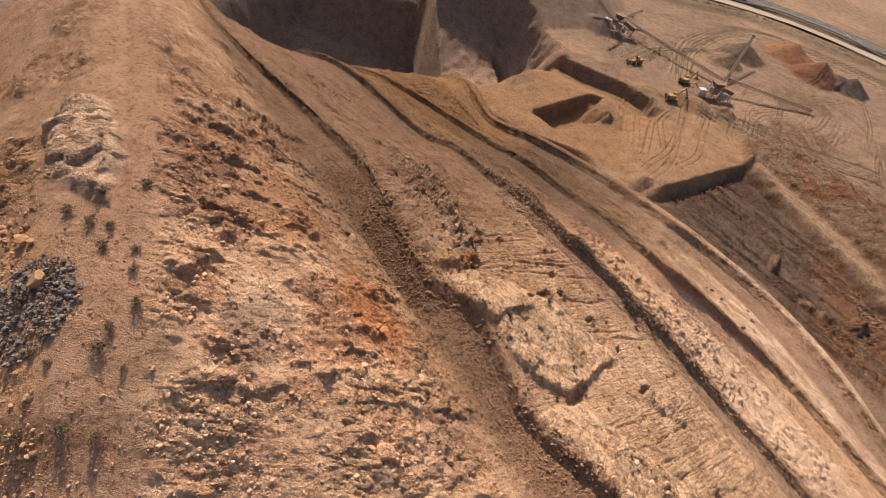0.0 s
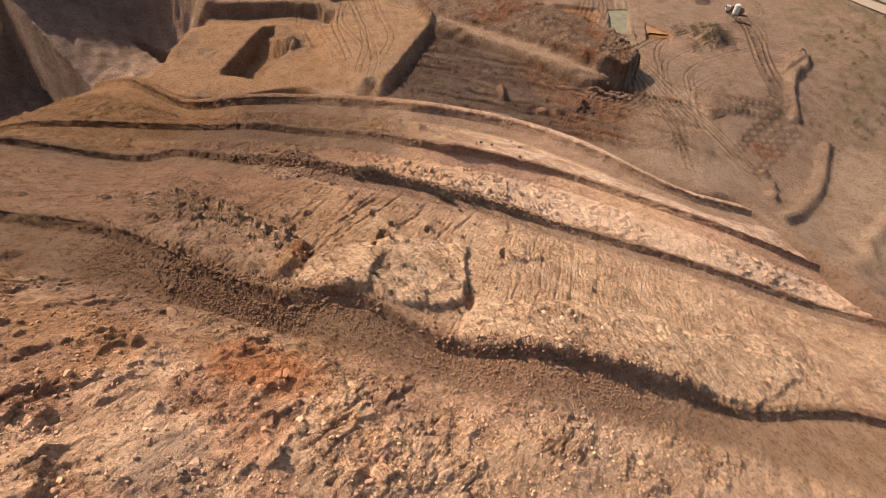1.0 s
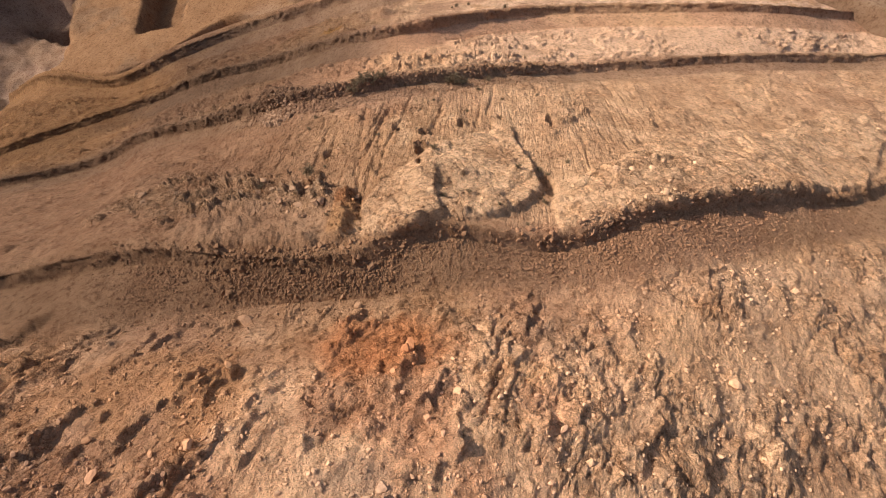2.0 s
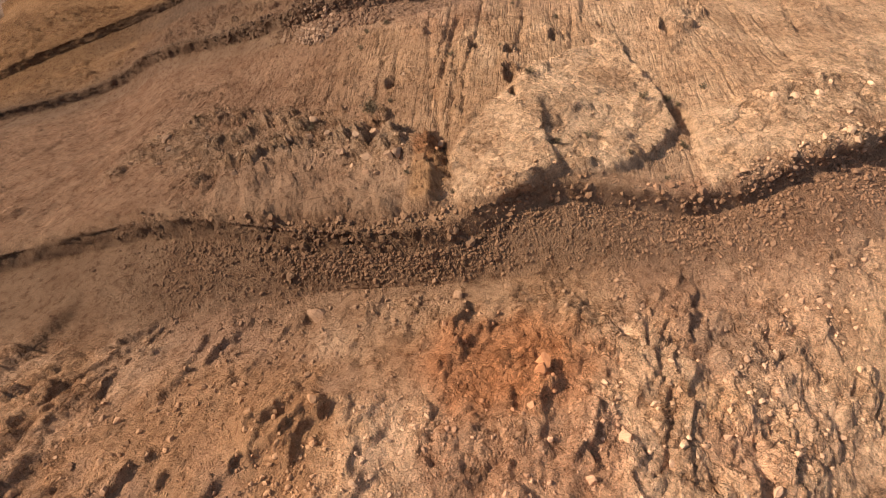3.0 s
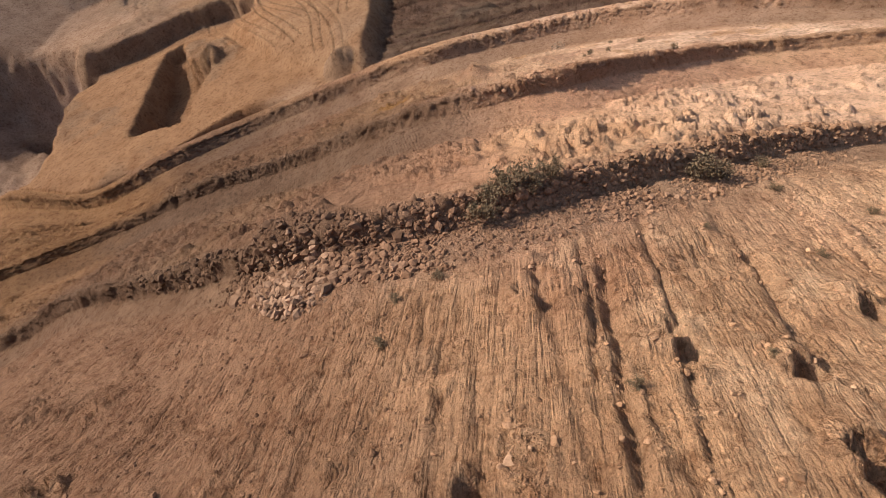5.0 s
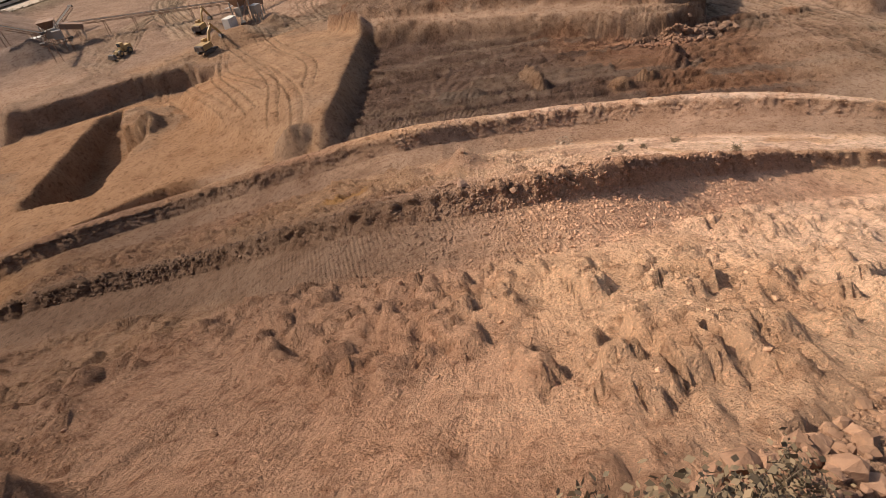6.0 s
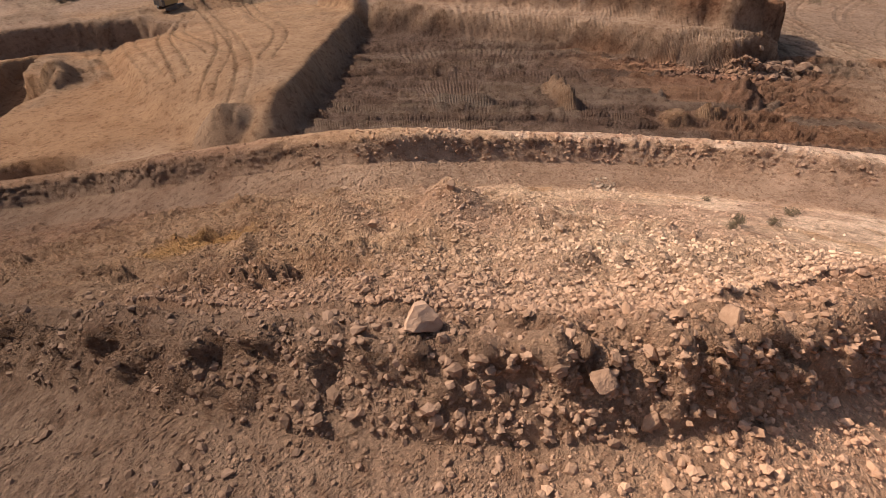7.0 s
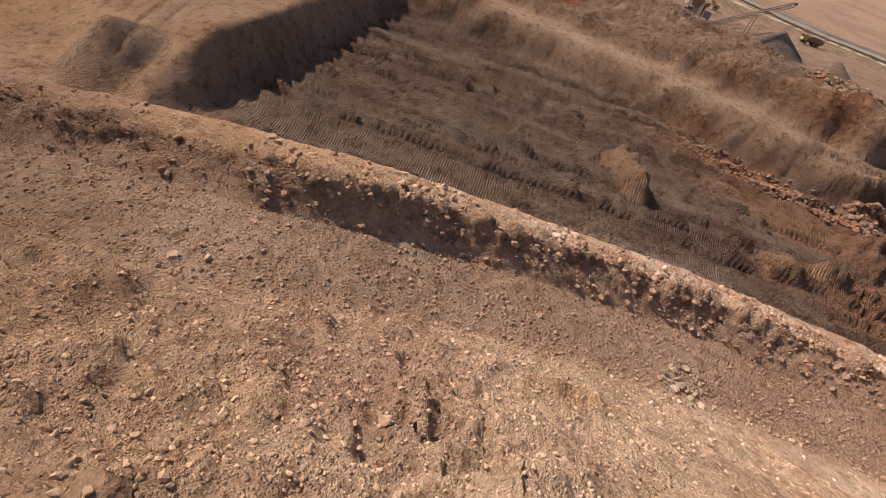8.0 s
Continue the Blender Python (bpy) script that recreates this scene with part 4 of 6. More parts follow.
lay(GS, RUST, 0.6 * behind * smooth(0.05, 0.2, fbm(gx / 9, gy / 9, 3, 347)))
TR = np.maximum(TR * (1 - face), 0.4 * road_top)
lay(GS, (0.62, 0.43, 0.29), 0.7 * polygon(gx, gy, [(118, 60), (140, 56), (152, 70), (158, 100), (152, 112), (140, 104), (126, 96), (112, 84)], 5, 2, 348))
# the used way past the broken ground, and what lies along it
WAY = [(143, 190), (150, 174), (156, 149), (157, 125), (152, 106), (147, 93), (146, 77), (145, 60)]
_d, _ = line_dist(gx, gy, WAY)
lay(GS, (0.56, 0.39, 0.26), 0.85 * (1 - smooth(2.2, 4.0, _d)))
lump = polygon(gx, gy, [(157, 99), (164, 97), (171, 91), (169, 82), (160, 84), (152, 85)], 0.9, 1.2, 355)
gz += lump * (1.6 + 1.6 * fbm(gx / 4, gy / 4, 3, 356))
for _x, _y, _rx, _ry, _h in ((136, 72, 5, 3, 0.9), (143, 52, 3.4, 2.6, 2.2), (148, 55, 2.2, 2, 1.6), (151, 60, 2, 2, 1.2), (226, 100, 9, 6, 3.5), (214, 96, 8, 5, 3.0), (206, 128, 13, 9, 3.6), (172, 146, 3, 7, 1.4)):
    _m = blob(gx, gy, _x, _y, _rx, _ry, 30, 0.9, 357)
    gz += _h * _m * (1 + 1.2 * fbm(gx / 2, gy / 2, 3, 358))
    lay(GS, (0.36, 0.245, 0.165), 0.6 * _m)
lay(GS, RUST, 0.6 * blob(gx, gy, 160, 67, 5, 8, 60, 0.7, 359) + 0.5 * blob(gx, gy, 148, 98, 3, 2.5, 0, 0.7, 360))
_d, _ = line_dist(gx, gy, [(186, 74), (197, 84), (209, 91), (223, 95)])
gz += 2.4 * np.clip(1 - _d / 2.5, 0, 1) * (1 + 0.8 * fbm(gx / 2, gy / 2, 3, 363))
# the berm goes on round a pale platform
for _pts, _bw in (([(133, 43.3), (141, 43), (150, 44.7), (160, 47.5), (169, 51), (180, 57), (187, 61)], 2.4), ([(134, 24), (144, 22), (152, 27), (215, 36)], 2.2)):
    _d, _ = line_dist(gx, gy, _pts)
    gz += 2.2 * np.clip(1 - _d / _bw, 0, 1) * (1 + 0.6 * fbm(gx / 2, gy / 2, 3, 361))
    lay(GS, (0.33, 0.22, 0.15), 0.6 * (1 - smooth(1.5, 2.6, _d)))
lay(GS, (0.60, 0.42, 0.28), 0.8 * polygon(gx, gy, [(130, 42), (150, 43), (170, 49), (190, 60), (205, 70), (260, 40), (260, 10), (150, 20), (125, 20)], 5, 2, 362))
DRY = polygon(gx, gy, [(196, 64), (214, 76), (232, 104), (262, 132), (300, 150), (330, 150), (330, -40), (200, 30)], 6, 3, 364)
lay(GS, (0.36, 0.265, 0.15), 0.75 * DRY * smooth(-0.2, 0.12, fbm(gx / 5, gy / 5, 4, 365)))
# ponds
POND1 = [(185.5, 167), (194, 164), (171.5, 141), (165, 145)]
POND2 = [(190, 149), (193, 138), (187, 133), (178, 137)]
POND3 = [(166, 180), (181, 170), (167, 155), (157, 168)]
for _p in (POND1, POND2, POND3):
    gz -= 1.8 * polygon(gx, gy, _p, 1.0, 0.4, 322)
lay(GS, (0.46, 0.215, 0.075), 0.9 * polygon(gx, gy, POND2, 2.5, 1.0, 323) + 0.8 * polygon(gx, gy, POND3, 3, 1.5, 324))
# roads on the floor, pale from use, and long wheel ruts
for _pts, _wd in (([(98, 222), (130, 212), (172, 205), (215, 190), (280, 200)], 6), ([(172, 205), (190, 240), (230, 262)], 5), ([(143, 112), (168, 136), (196, 170), (215, 190)], 4), ([(86, 250), (100, 300), (150, 350), (230, 320), (262, 250), (268, 180)], 6), ([(60, 250), (80, 280), (110, 300)], 5)):
    _d, _t = line_dist(gx, gy, _pts)
    lay(GS, (0.52, 0.375, 0.245), 0.85 * (1 - smooth(_wd * 0.6, _wd * 1.2, _d)))
    gz -= 0.35 * (1 - smooth(_wd, _wd * 1.5, _d)) * (1 + 0.5 * np.cos(_d * 2.2))
# stockpiles and spoil heaps
PILES = [(56.2, 143.4, 3.8, 2.9, (0.46, 0.31, 0.20)), (130, 305, 13, 7.5, (0.24, 0.17, 0.12)), (118, 287, 9, 5, (0.30, 0.21, 0.14)), (164, 326, 15, 8, RUST), (172, 305, 15, 9, (0.34, 0.16, 0.09)), (190, 301, 11, 7, (0.20, 0.15, 0.12)), (232, 177, 9, 6, (0.20, 0.16, 0.13)), (236, 160, 6, 4.5, (0.23, 0.18, 0.16)), (50, 282, 10, 6, (0.22, 0.17, 0.14)), (252, 300, 12, 6, (0.42, 0.38, 0.35)), (205, 222, 6, 3, BROWN)]
for _k, (_x, _y, _r, _h, _c) in enumerate(PILES):
    _d = np.hypot(gx - _x, gy - _y) * (1 + 0.25 * fbm(gx / 4, gy / 4, 3, 330 + _k))
    gz += _h * np.clip(1 - _d / _r, 0, 1)
    lay(GS, _c, 0.95 * (1 - smooth(0.85, 1.1, _d / _r)))
# feed heaps at the screening plant
for _x, _y, _r, _h in ((84, 226, 7, 3), (92, 224, 9, 4), (104, 226, 6, 3)):
    gz += _h * np.clip(1 - np.hypot(gx - _x, gy - _y) / _r, 0, 1)
# wheel tracks: pairs of shallow grooves with pushed-up rims
def track(points, gauge=1.9, depth=0.14, shade=0.82):
    p = spline([(x, y, 0) for x, y in points], np.linspace(0, len(points) - 1, 40 * len(points)))[:, :2]
    length = np.r_[0, np.cumsum(np.linalg.norm(np.diff(p, axis=0), axis=1))]
    at = np.arange(0, length[-1], 0.22)
    p = np.stack([np.interp(at, length, p[:, 0]), np.interp(at, length, p[:, 1])], -1)
    d = np.gradient(p, axis=0)
    n = np.stack([-d[:, 1], d[:, 0]], -1) / (np.linalg.norm(d, axis=1)[:, None] + 1e-9)
    for off, dz, c in ((-gauge / 2, -depth, shade), (gauge / 2, -depth, shade), (-gauge / 2 - 0.5, 0.5 * depth, 1.06), (gauge / 2 + 0.5, 0.5 * depth, 1.06), (0, 0.35 * depth, 1.05)):
        q = p + n * off
        i, j = np.clip(np.searchsorted(gx[0], q[:, 0]), 0, gx.shape[1] - 1), np.clip(np.searchsorted(gy[:, 0], q[:, 1]), 0, gx.shape[0] - 1)
        ji = np.unique(np.stack([j, i], -1), axis=0)
        gz[ji[:, 0], ji[:, 1]] += dz
        GS[ji[:, 0], ji[:, 1]] *= c


_rng = np.random.default_rng(77)
for _k in range(6):
    _o = -5 + 1.9 * _k
    track([(104 - 0.3 * _o, 103 - _o * 0.5), (116, 104.5 - _o * 0.8), (128 + 0.2 * _o, 103.5 - _o), (138 + 0.7 * _o, 106 - _o * 0.8), (145 + _o, 114 - 0.3 * _o), (151 + _o, 126), (160 + _o, 142)], 1.7, 0.12, 0.72)
for _line, _n, _sp in (([(98, 222), (130, 212), (172, 205), (215, 190), (280, 200)], 12, 4), ([(172, 205), (190, 240), (230, 262)], 6, 4), ([(86, 250), (100, 300), (150, 350), (230, 320), (262, 250)], 8, 4), ([(60, 250), (80, 280), (110, 300)], 5, 4), ([(92, 215), (84, 190), (74, 160), (64, 146)], 3, 5), ([(98, 220), (90, 196), (92, 172)], 2, 4), (WAY, 4, 1.2), ([(166, 86), (185, 80), (208, 104), (228, 124), (236, 140)], 8, 4), ([(128, 70), (138, 84), (150, 108)], 4, 4), ([(150, 70), (165, 74), (185, 78)], 6, 3), ([(60, 165), (66, 195), (76, 215)], 4, 5), ([(112, 220), (120, 240), (138, 252)], 6, 7), ([(120, 215), (150, 228), (165, 250)], 6, 6), ([(160, 150), (190, 175), (205, 200)], 5, 5), ([(150, 100), (170, 120), (200, 125), (240, 120)], 8, 7)):
    for _k in range(_n):
        _o = _rng.normal(size=2) * _sp
        track([(x + _o[0] + _rng.normal() * 0.6, y + _o[1] + _rng.normal() * 0.6) for x, y in _line], 2.1, _rng.uniform(0.1, 0.24), _rng.uniform(0.62, 0.84))
for _k in range(46):
    _x, _y, _a = _rng.uniform(100, 285), _rng.uniform(150, 320), _rng.uniform(0, 2 * math.pi)
    _pts = []
    for _q in range(4):
        _pts.append((_x, _y))
        _x, _y, _a = _x + 15 * math.cos(_a), _y + 15 * math.sin(_a), _a + _rng.normal() * 0.35
    if not any(94 < x < 160 and y < 200 for x, y in _pts):
        track(_pts, 2.1, _rng.uniform(0.08, 0.2), _rng.uniform(0.66, 0.86))
# bulldozed stripes on the yard
for _x, _y, _rx, _ry, _t, _c in ((140, 224, 26, 19, 20, BROWN), (150, 262, 20, 13, 10, (0.34, 0.215, 0.13)), (112, 205, 18, 10, -20, (0.44, 0.29, 0.18)), (180, 236, 22, 16, 0, (0.40, 0.27, 0.18)), (60, 262, 22, 12, 40, (0.43, 0.30, 0.20)), (215, 240, 24, 20, 0, (0.44, 0.30, 0.20)), (84, 188, 16, 20, 0, (0.46, 0.29, 0.165)), (215, 150, 30, 18, 20, (0.45, 0.31, 0.21))):
    _m = blob(gx, gy, _x, _y, _rx, _ry, _t, 0.5, 350)
    _a, _b = math.cos(radians(70 + _t)), math.sin(radians(70 + _t))
    _st = fbm((gx * _a + gy * _b) / 18, (-gx * _b + gy * _a) / 1.6, 3, 351)
    gz += _m * 0.7 * _st
    lay(GS, _c, _m * (0.75 + 1.6 * _st))
# spoil lumps
_lump = smooth(0.10, 0.22, fbm(gx / 16, gy / 16, 4, 352)) * near * (1 - dk) * (1 - pl * 0.7)
gz += _lump * 2.6 * np.abs(fbm(gx / 3, gy / 3, 4, 353))
lay(GS, (0.37, 0.25, 0.16), 0.7 * _lump)
GS *= np.array((0.71, 0.67, 0.65))
# loose ground everywhere near
gz += near * (0.5 * fbm(gx / 6, gy / 6, 4, 340) + 0.18 * fbm(gx / 1.6, gy / 1.6, 3, 341))
# the bank along the highway and the far country
HIGHWAY = [(-260, 250), (-60, 330), (60, 372), (150, 395), (235, 368), (290, 300), (312, 200), (318, 60), (330, -200)]
_hd, _ht = line_dist(gx, gy, HIGHWAY)
gz += 2.2 * np.exp(-((_hd - 16) / 5.0)**2) * (inside_hill(gx, gy) < -20)
lay(GS, (0.22, 0.17, 0.10), 0.7 * np.exp(-((_hd - 15) / 5.5)**2))
far = smooth(420, 1600, np.hypot(gx, gy))
gz += 60 * far * (fbm(gx / 900, gy / 900, 4, 350) + 0.1) + 170 * smooth(1500, 4200, np.hypot(gx, gy)) * np.clip(fbm(gx / 1500, gy / 1500, 4, 351) + 0.25, 0, 1)
# far waste dump beyond the pit
_dd, _dt = line_dist(gx, gy, [(-240, 300), (-140, 262), (-60, 290), (-10, 330)])
gz += 34 * np.clip(1 - _dd / 75, 0, 1)
lay(GS, (0.27, 0.18, 0.13), 0.9 * (1 - smooth(60, 90, _dd)))
_in = inside_hill(gx, gy)
# pale haul ground outside the lowest berm
lay(GS, (0.50, 0.37, 0.265), 0.8 * (1 - smooth(2.5, 6.5, -_in + 1.5 * fbm(gx / 3, gy / 3, 3, 349))) * smooth(70, 82, gx) * (1 - smooth(104, 114, gx)))
GS[..., 2] *= 1.04
gz -= np.clip(_in, 0, 25) * 1.8 * (1 - smooth(118, 130, gx))
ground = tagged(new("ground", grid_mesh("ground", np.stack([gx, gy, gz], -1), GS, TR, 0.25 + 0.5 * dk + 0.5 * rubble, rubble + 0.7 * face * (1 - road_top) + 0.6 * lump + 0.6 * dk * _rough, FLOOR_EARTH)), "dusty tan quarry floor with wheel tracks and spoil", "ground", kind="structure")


# ---- ponds ----
def part(name, bm, material, parent, label=""):
    """One mesh object under a thing or under a part."""
    me = bpy.data.meshes.new(name)
    bm.to_mesh(me)
    bm.free()
    me.materials.append(material)
    ob = new(name, me)
    ob.parent = parent
    return tagged(ob, label)


def thing(name, label, category, at=(0, 0, 0), turn=0.0, group="", kind=""):
    ob = new(name)
    ob.matrix_world = pose(*at, 0, 0, turn)
    return tagged(ob, label, category, group, kind)


def box(bm, c, size, rx=0.0, ry=0.0, rz=0.0, taper=1.0):
    """A block, its top scaled by taper."""
    m = pose(*c, rx, ry, rz) @ Matrix.Diagonal((*size, 1))
    made = bmesh.ops.create_cube(bm, size=1.0, matrix=m)["verts"]
    if taper != 1.0:
        inv = m.inverted()
        for v in made:
            p = inv @ v.co
            if p.z > 0:
                v.co = m @ Vector((p.x * taper, p.y * taper, p.z))
    return made


def tube(bm, a, b, r, r2=None, sides=10):
    a, b = Vector(a), Vector(b)
    m = Matrix.Translation((a + b) / 2) @ (b - a).to_track_quat("Z", "Y").to_matrix().to_4x4()
    bmesh.ops.create_cone(bm, cap_ends=True, segments=sides, radius1=r, radius2=r if r2 is None else r2, depth=(b - a).length, matrix=m)


def beam(bm, a, b, w, h):
    """A square bar from a to b."""
    a, b = Vector(a), Vector(b)
    m = Matrix.Translation((a + b) / 2) @ (b - a).to_track_quat("Y", "Z").to_matrix().to_4x4() @ Matrix.Diagonal((w, (b - a).length, h, 1))
    bmesh.ops.create_cube(bm, size=1.0, matrix=m)


_gxs, _gys = gx[0], gy[:, 0]


def ground_z(x, y):
    i, j = int(np.clip(np.searchsorted(_gxs, x), 1, len(_gxs) - 1)), int(np.clip(np.searchsorted(_gys, y), 1, len(_gys) - 1))
    u, v = (x - _gxs[i - 1]) / (_gxs[i] - _gxs[i - 1]), (y - _gys[j - 1]) / (_gys[j] - _gys[j - 1])
    return float((gz[j - 1, i - 1] * (1 - u) + gz[j - 1, i] * u) * (1 - v) + (gz[j, i - 1] * (1 - u) + gz[j, i] * u) * v)


def water(name, colour):
    m, nt, bsdf = mat_new(name)
    c = mix(nt, colour, tuple(v * 0.7 for v in colour), ramp(nt, noise_tex(nt, 0.3, 4, 0.5), 0.4, 0.7))
    nt.links.new(c, bsdf.inputs["Base Color"])
    bsdf.inputs["Roughness"].default_value = 0.12
    b = node(nt, "ShaderNodeBump", Strength=0.15, Distance=0.05)
    nt.links.new(noise_tex(nt, 2.0, 3, 0.5), b.inputs["Height"])
    nt.links.new(b.outputs[0], bsdf.inputs["Normal"])
    return m


def pond(pts, colour, label):
    bm = bmesh.new()
    cx, cy = sum(p[0] for p in pts) / len(pts), sum(p[1] for p in pts) / len(pts)
    z = ground_z(cx, cy) + 0.7
    ring = [bm.verts.new((cx + (x - cx) * 1.12, cy + (y - cy) * 1.12, z)) for x, y in pts]
    bm.faces.new(ring)
    me = bpy.data.meshes.new("pond")
    bm.to_mesh(me)
    bm.free()
    me.materials.append(water("pond_water", colour))
    return tagged(new("pond_water", me), label, "pond", kind="structure")


pond(POND1, (0.27, 0.21, 0.105), "still olive-brown settling pond water")
pond([POND2[0], POND2[1], (186, 143), (183, 142)], (0.42, 0.20, 0.07), "still rusty-orange settling pond water")

# ---- loose stones ----
LOOSE, STONE = stone("loose_stone", True), stone("boulder_rock", False)

def stone_shape(seed, sub=1, squash=0.75):
    """A broken, angular stone about 1 m across: vertices and triangles."""
    rng = np.random.default_rng(seed)
    if sub == 0:
        v = np.array([(x, y, z) for x in (-1, 1) for y in (-1, 1) for z in (-1, 1)], float) * 0.36
        v += rng.uniform(-0.15, 0.15, v.shape)
        v *= rng.uniform(0.75, 1.25, 3)
        return v, np.array([(0, 1, 3), (0, 3, 2), (4, 6, 7), (4, 7, 5), (0, 4, 5), (0, 5, 1), (2, 3, 7), (2, 7, 6), (0, 2, 6), (0, 6, 4), (1, 5, 7), (1, 7, 3)])
    bm = bmesh.new()
    bmesh.ops.create_icosphere(bm, subdivisions=sub, radius=0.5)
    v = np.array([p.co[:] for p in bm.verts])
    f = np.array([[p.index for p in q.verts] for q in bm.faces])
    bm.free()
    for _ in range(7 if sub < 3 else 13):
        n = rng.normal(size=3)
        n /= np.linalg.norm(n)
        d = v @ n
        cut = rng.uniform(0.20, 0.38)
        v -= np.maximum(d - cut, 0)[:, None] * n
    v *= rng.uniform(0.8, 1.2, 3) * (1, 1, squash)
    if sub > 2:
        v *= 1 + 0.10 * fbm(v[:, 0] * 3 + 5 * v[:, 2], v[:, 1] * 3 - 4 * v[:, 2], 3, seed)[:, None]
    v += rng.normal(size=v.shape) * (0.035 if sub < 2 else 0.006)
    return v, f


SMALL = [stone_shape(500 + k, 1) for k in range(12)]
LARGE = [stone_shape(600 + k, 3) for k in range(8)]
_rowof = {n: int(np.argmin(np.abs(ZONE - k))) for n, k in RAIL_AT.items()}


def spots(n, a, b, s0, s1, seed, clump=0.0, patch=3.0, lean=None):
    """Random places on the hill between two rails (a, b may be (rail, share)) and two stations, in clumps."""
    rng = np.random.default_rng(seed)
    r0, r1 = _rowof[a], _rowof[b]
    c0, c1 = np.searchsorted(STATION, [s0, s1])
    c1 = min(c1, COLS - 2)
    out = np.zeros((0, 6))
    for _ in range(12):
        m = n * 3
        u = rng.random(m)
        if lean:
            u = u**lean
        r, c = r0 + u * (r1 - r0 - 1), c0 + rng.random(m) * (c1 - c0 - 1)
        i, j = r.astype(int), c.astype(int)
        fr, fc = (r - i)[:, None], (c - j)[:, None]
        p = (HILL[i, j] * (1 - fc) + HILL[i, j + 1] * fc) * (1 - fr) + (HILL[i + 1, j] * (1 - fc) + HILL[i + 1, j + 1] * fc) * fr
        ends = np.minimum(STATION[j] - s0, s1 - STATION[j]) > 0.9 * rng.random(m) * min(1.0, 0.4 * (s1 - s0))
        keep = ends & (fbm(p[:, 0] / patch, p[:, 1] / patch, 3, seed) > clump - 0.25 * rng.random(m))
        out = np.concatenate([out, np.concatenate([p, SOIL[i, j]], 1)[keep]])
        if len(out) >= n:
            break
    return out[:n]


_fx, _fy = HILL[::3, ::3, 0].ravel(), HILL[::3, ::3, 1].ravel()
_fs = SOIL[::3, ::3].reshape(-1, 3)


def soil_at(x, y):
    return _fs[int(np.argmin((_fx - x)**2 + (_fy - y)**2))]


def stones_mesh(name, places, sizes, material, seed, shapes=None, sink=0.12, tints=None):
    """Many stones in one mesh."""
    rng = np.random.default_rng(seed)
    shapes = shapes or SMALL
    vs, fs, cs, base = [], [], [], 0
    kinds = rng.integers(0, len(shapes), len(places))
    for k, (v, f) in enumerate(shapes):
        pick = np.where(kinds == k)[0]
        if not len(pick):
            continue
        ang = rng.random((len(pick), 3)) * (0.7, 0.7, 2 * math.pi)
        ca, sa = np.cos(ang), np.sin(ang)
        one, zero = np.ones(len(pick)), np.zeros(len(pick))
        rx = np.stack([one, zero, zero, zero, ca[:, 0], -sa[:, 0], zero, sa[:, 0], ca[:, 0]], -1).reshape(-1, 3, 3)
        rz = np.stack([ca[:, 2], -sa[:, 2], zero, sa[:, 2], ca[:, 2], zero, zero, zero, one], -1).reshape(-1, 3, 3)
        pts = np.einsum("nij,vj->nvi", rz @ rx, v) * sizes[pick][:, None, None] + places[pick][:, None, :]
        pts[..., 2] += (sizes[pick] * sink)[:, None]
        vs.append(pts.reshape(-1, 3))
        if tints is not None:
            cs.append(np.repeat(tints[pick], len(v), 0))
        fs.append((f[None] + (np.arange(len(pick)) * len(v))[:, None, None] + base).reshape(-1, 3))
        base += pts.shape[0] * pts.shape[1]
    co, tri = np.concatenate(vs), np.concatenate(fs)
    me = bpy.data.meshes.new(name)
    me.vertices.add(len(co))
    me.vertices.foreach_set("co", co.reshape(-1).astype(np.float32))
    me.loops.add(tri.size)
    me.loops.foreach_set("vertex_index", tri.reshape(-1).astype(np.int32))
    me.polygons.add(len(tri))
    me.polygons.foreach_set("loop_start", np.arange(0, tri.size, 3, dtype=np.int32))
    me.update(calc_edges=True)
    me.polygons.foreach_set("use_smooth", np.zeros(len(tri), bool))
    if tints is not None:
        at = me.color_attributes.new("soil", "FLOAT_COLOR", "POINT")
        rgba = np.ones((len(co), 4), np.float32)
        rgba[:, :3] = np.concatenate(cs)
        at.data.foreach_set("color", rgba.reshape(-1))
    me.materials.append(material)
    return me


def sizes_of(n, lo, hi, seed, power=2.6):
    u = np.random.default_rng(seed).random(n)
    return lo * (hi / lo) ** (u**power)


def rubble_on(label, tint, rows, seed):
    """Loose stones of one stretch, as one thing that nobody could count."""
    ps, ss = [], []
    for k, (n, a, b, s0, s1, lo, hi, clump, patch, lean) in enumerate(rows):
        p = spots(n, a, b, s0, s1, seed + 31 * k, clump, patch, lean)
        ps.append(p)
        ss.append(sizes_of(len(p), lo, hi, seed + 7 * k))
    return tagged(new("loose_stones", stones_mesh("loose_stones", np.concatenate(ps)[:, :3], np.concatenate(ss), LOOSE, seed, tints=np.concatenate(ps)[:, 3:] * tint)), label, "stones", kind="stuff")


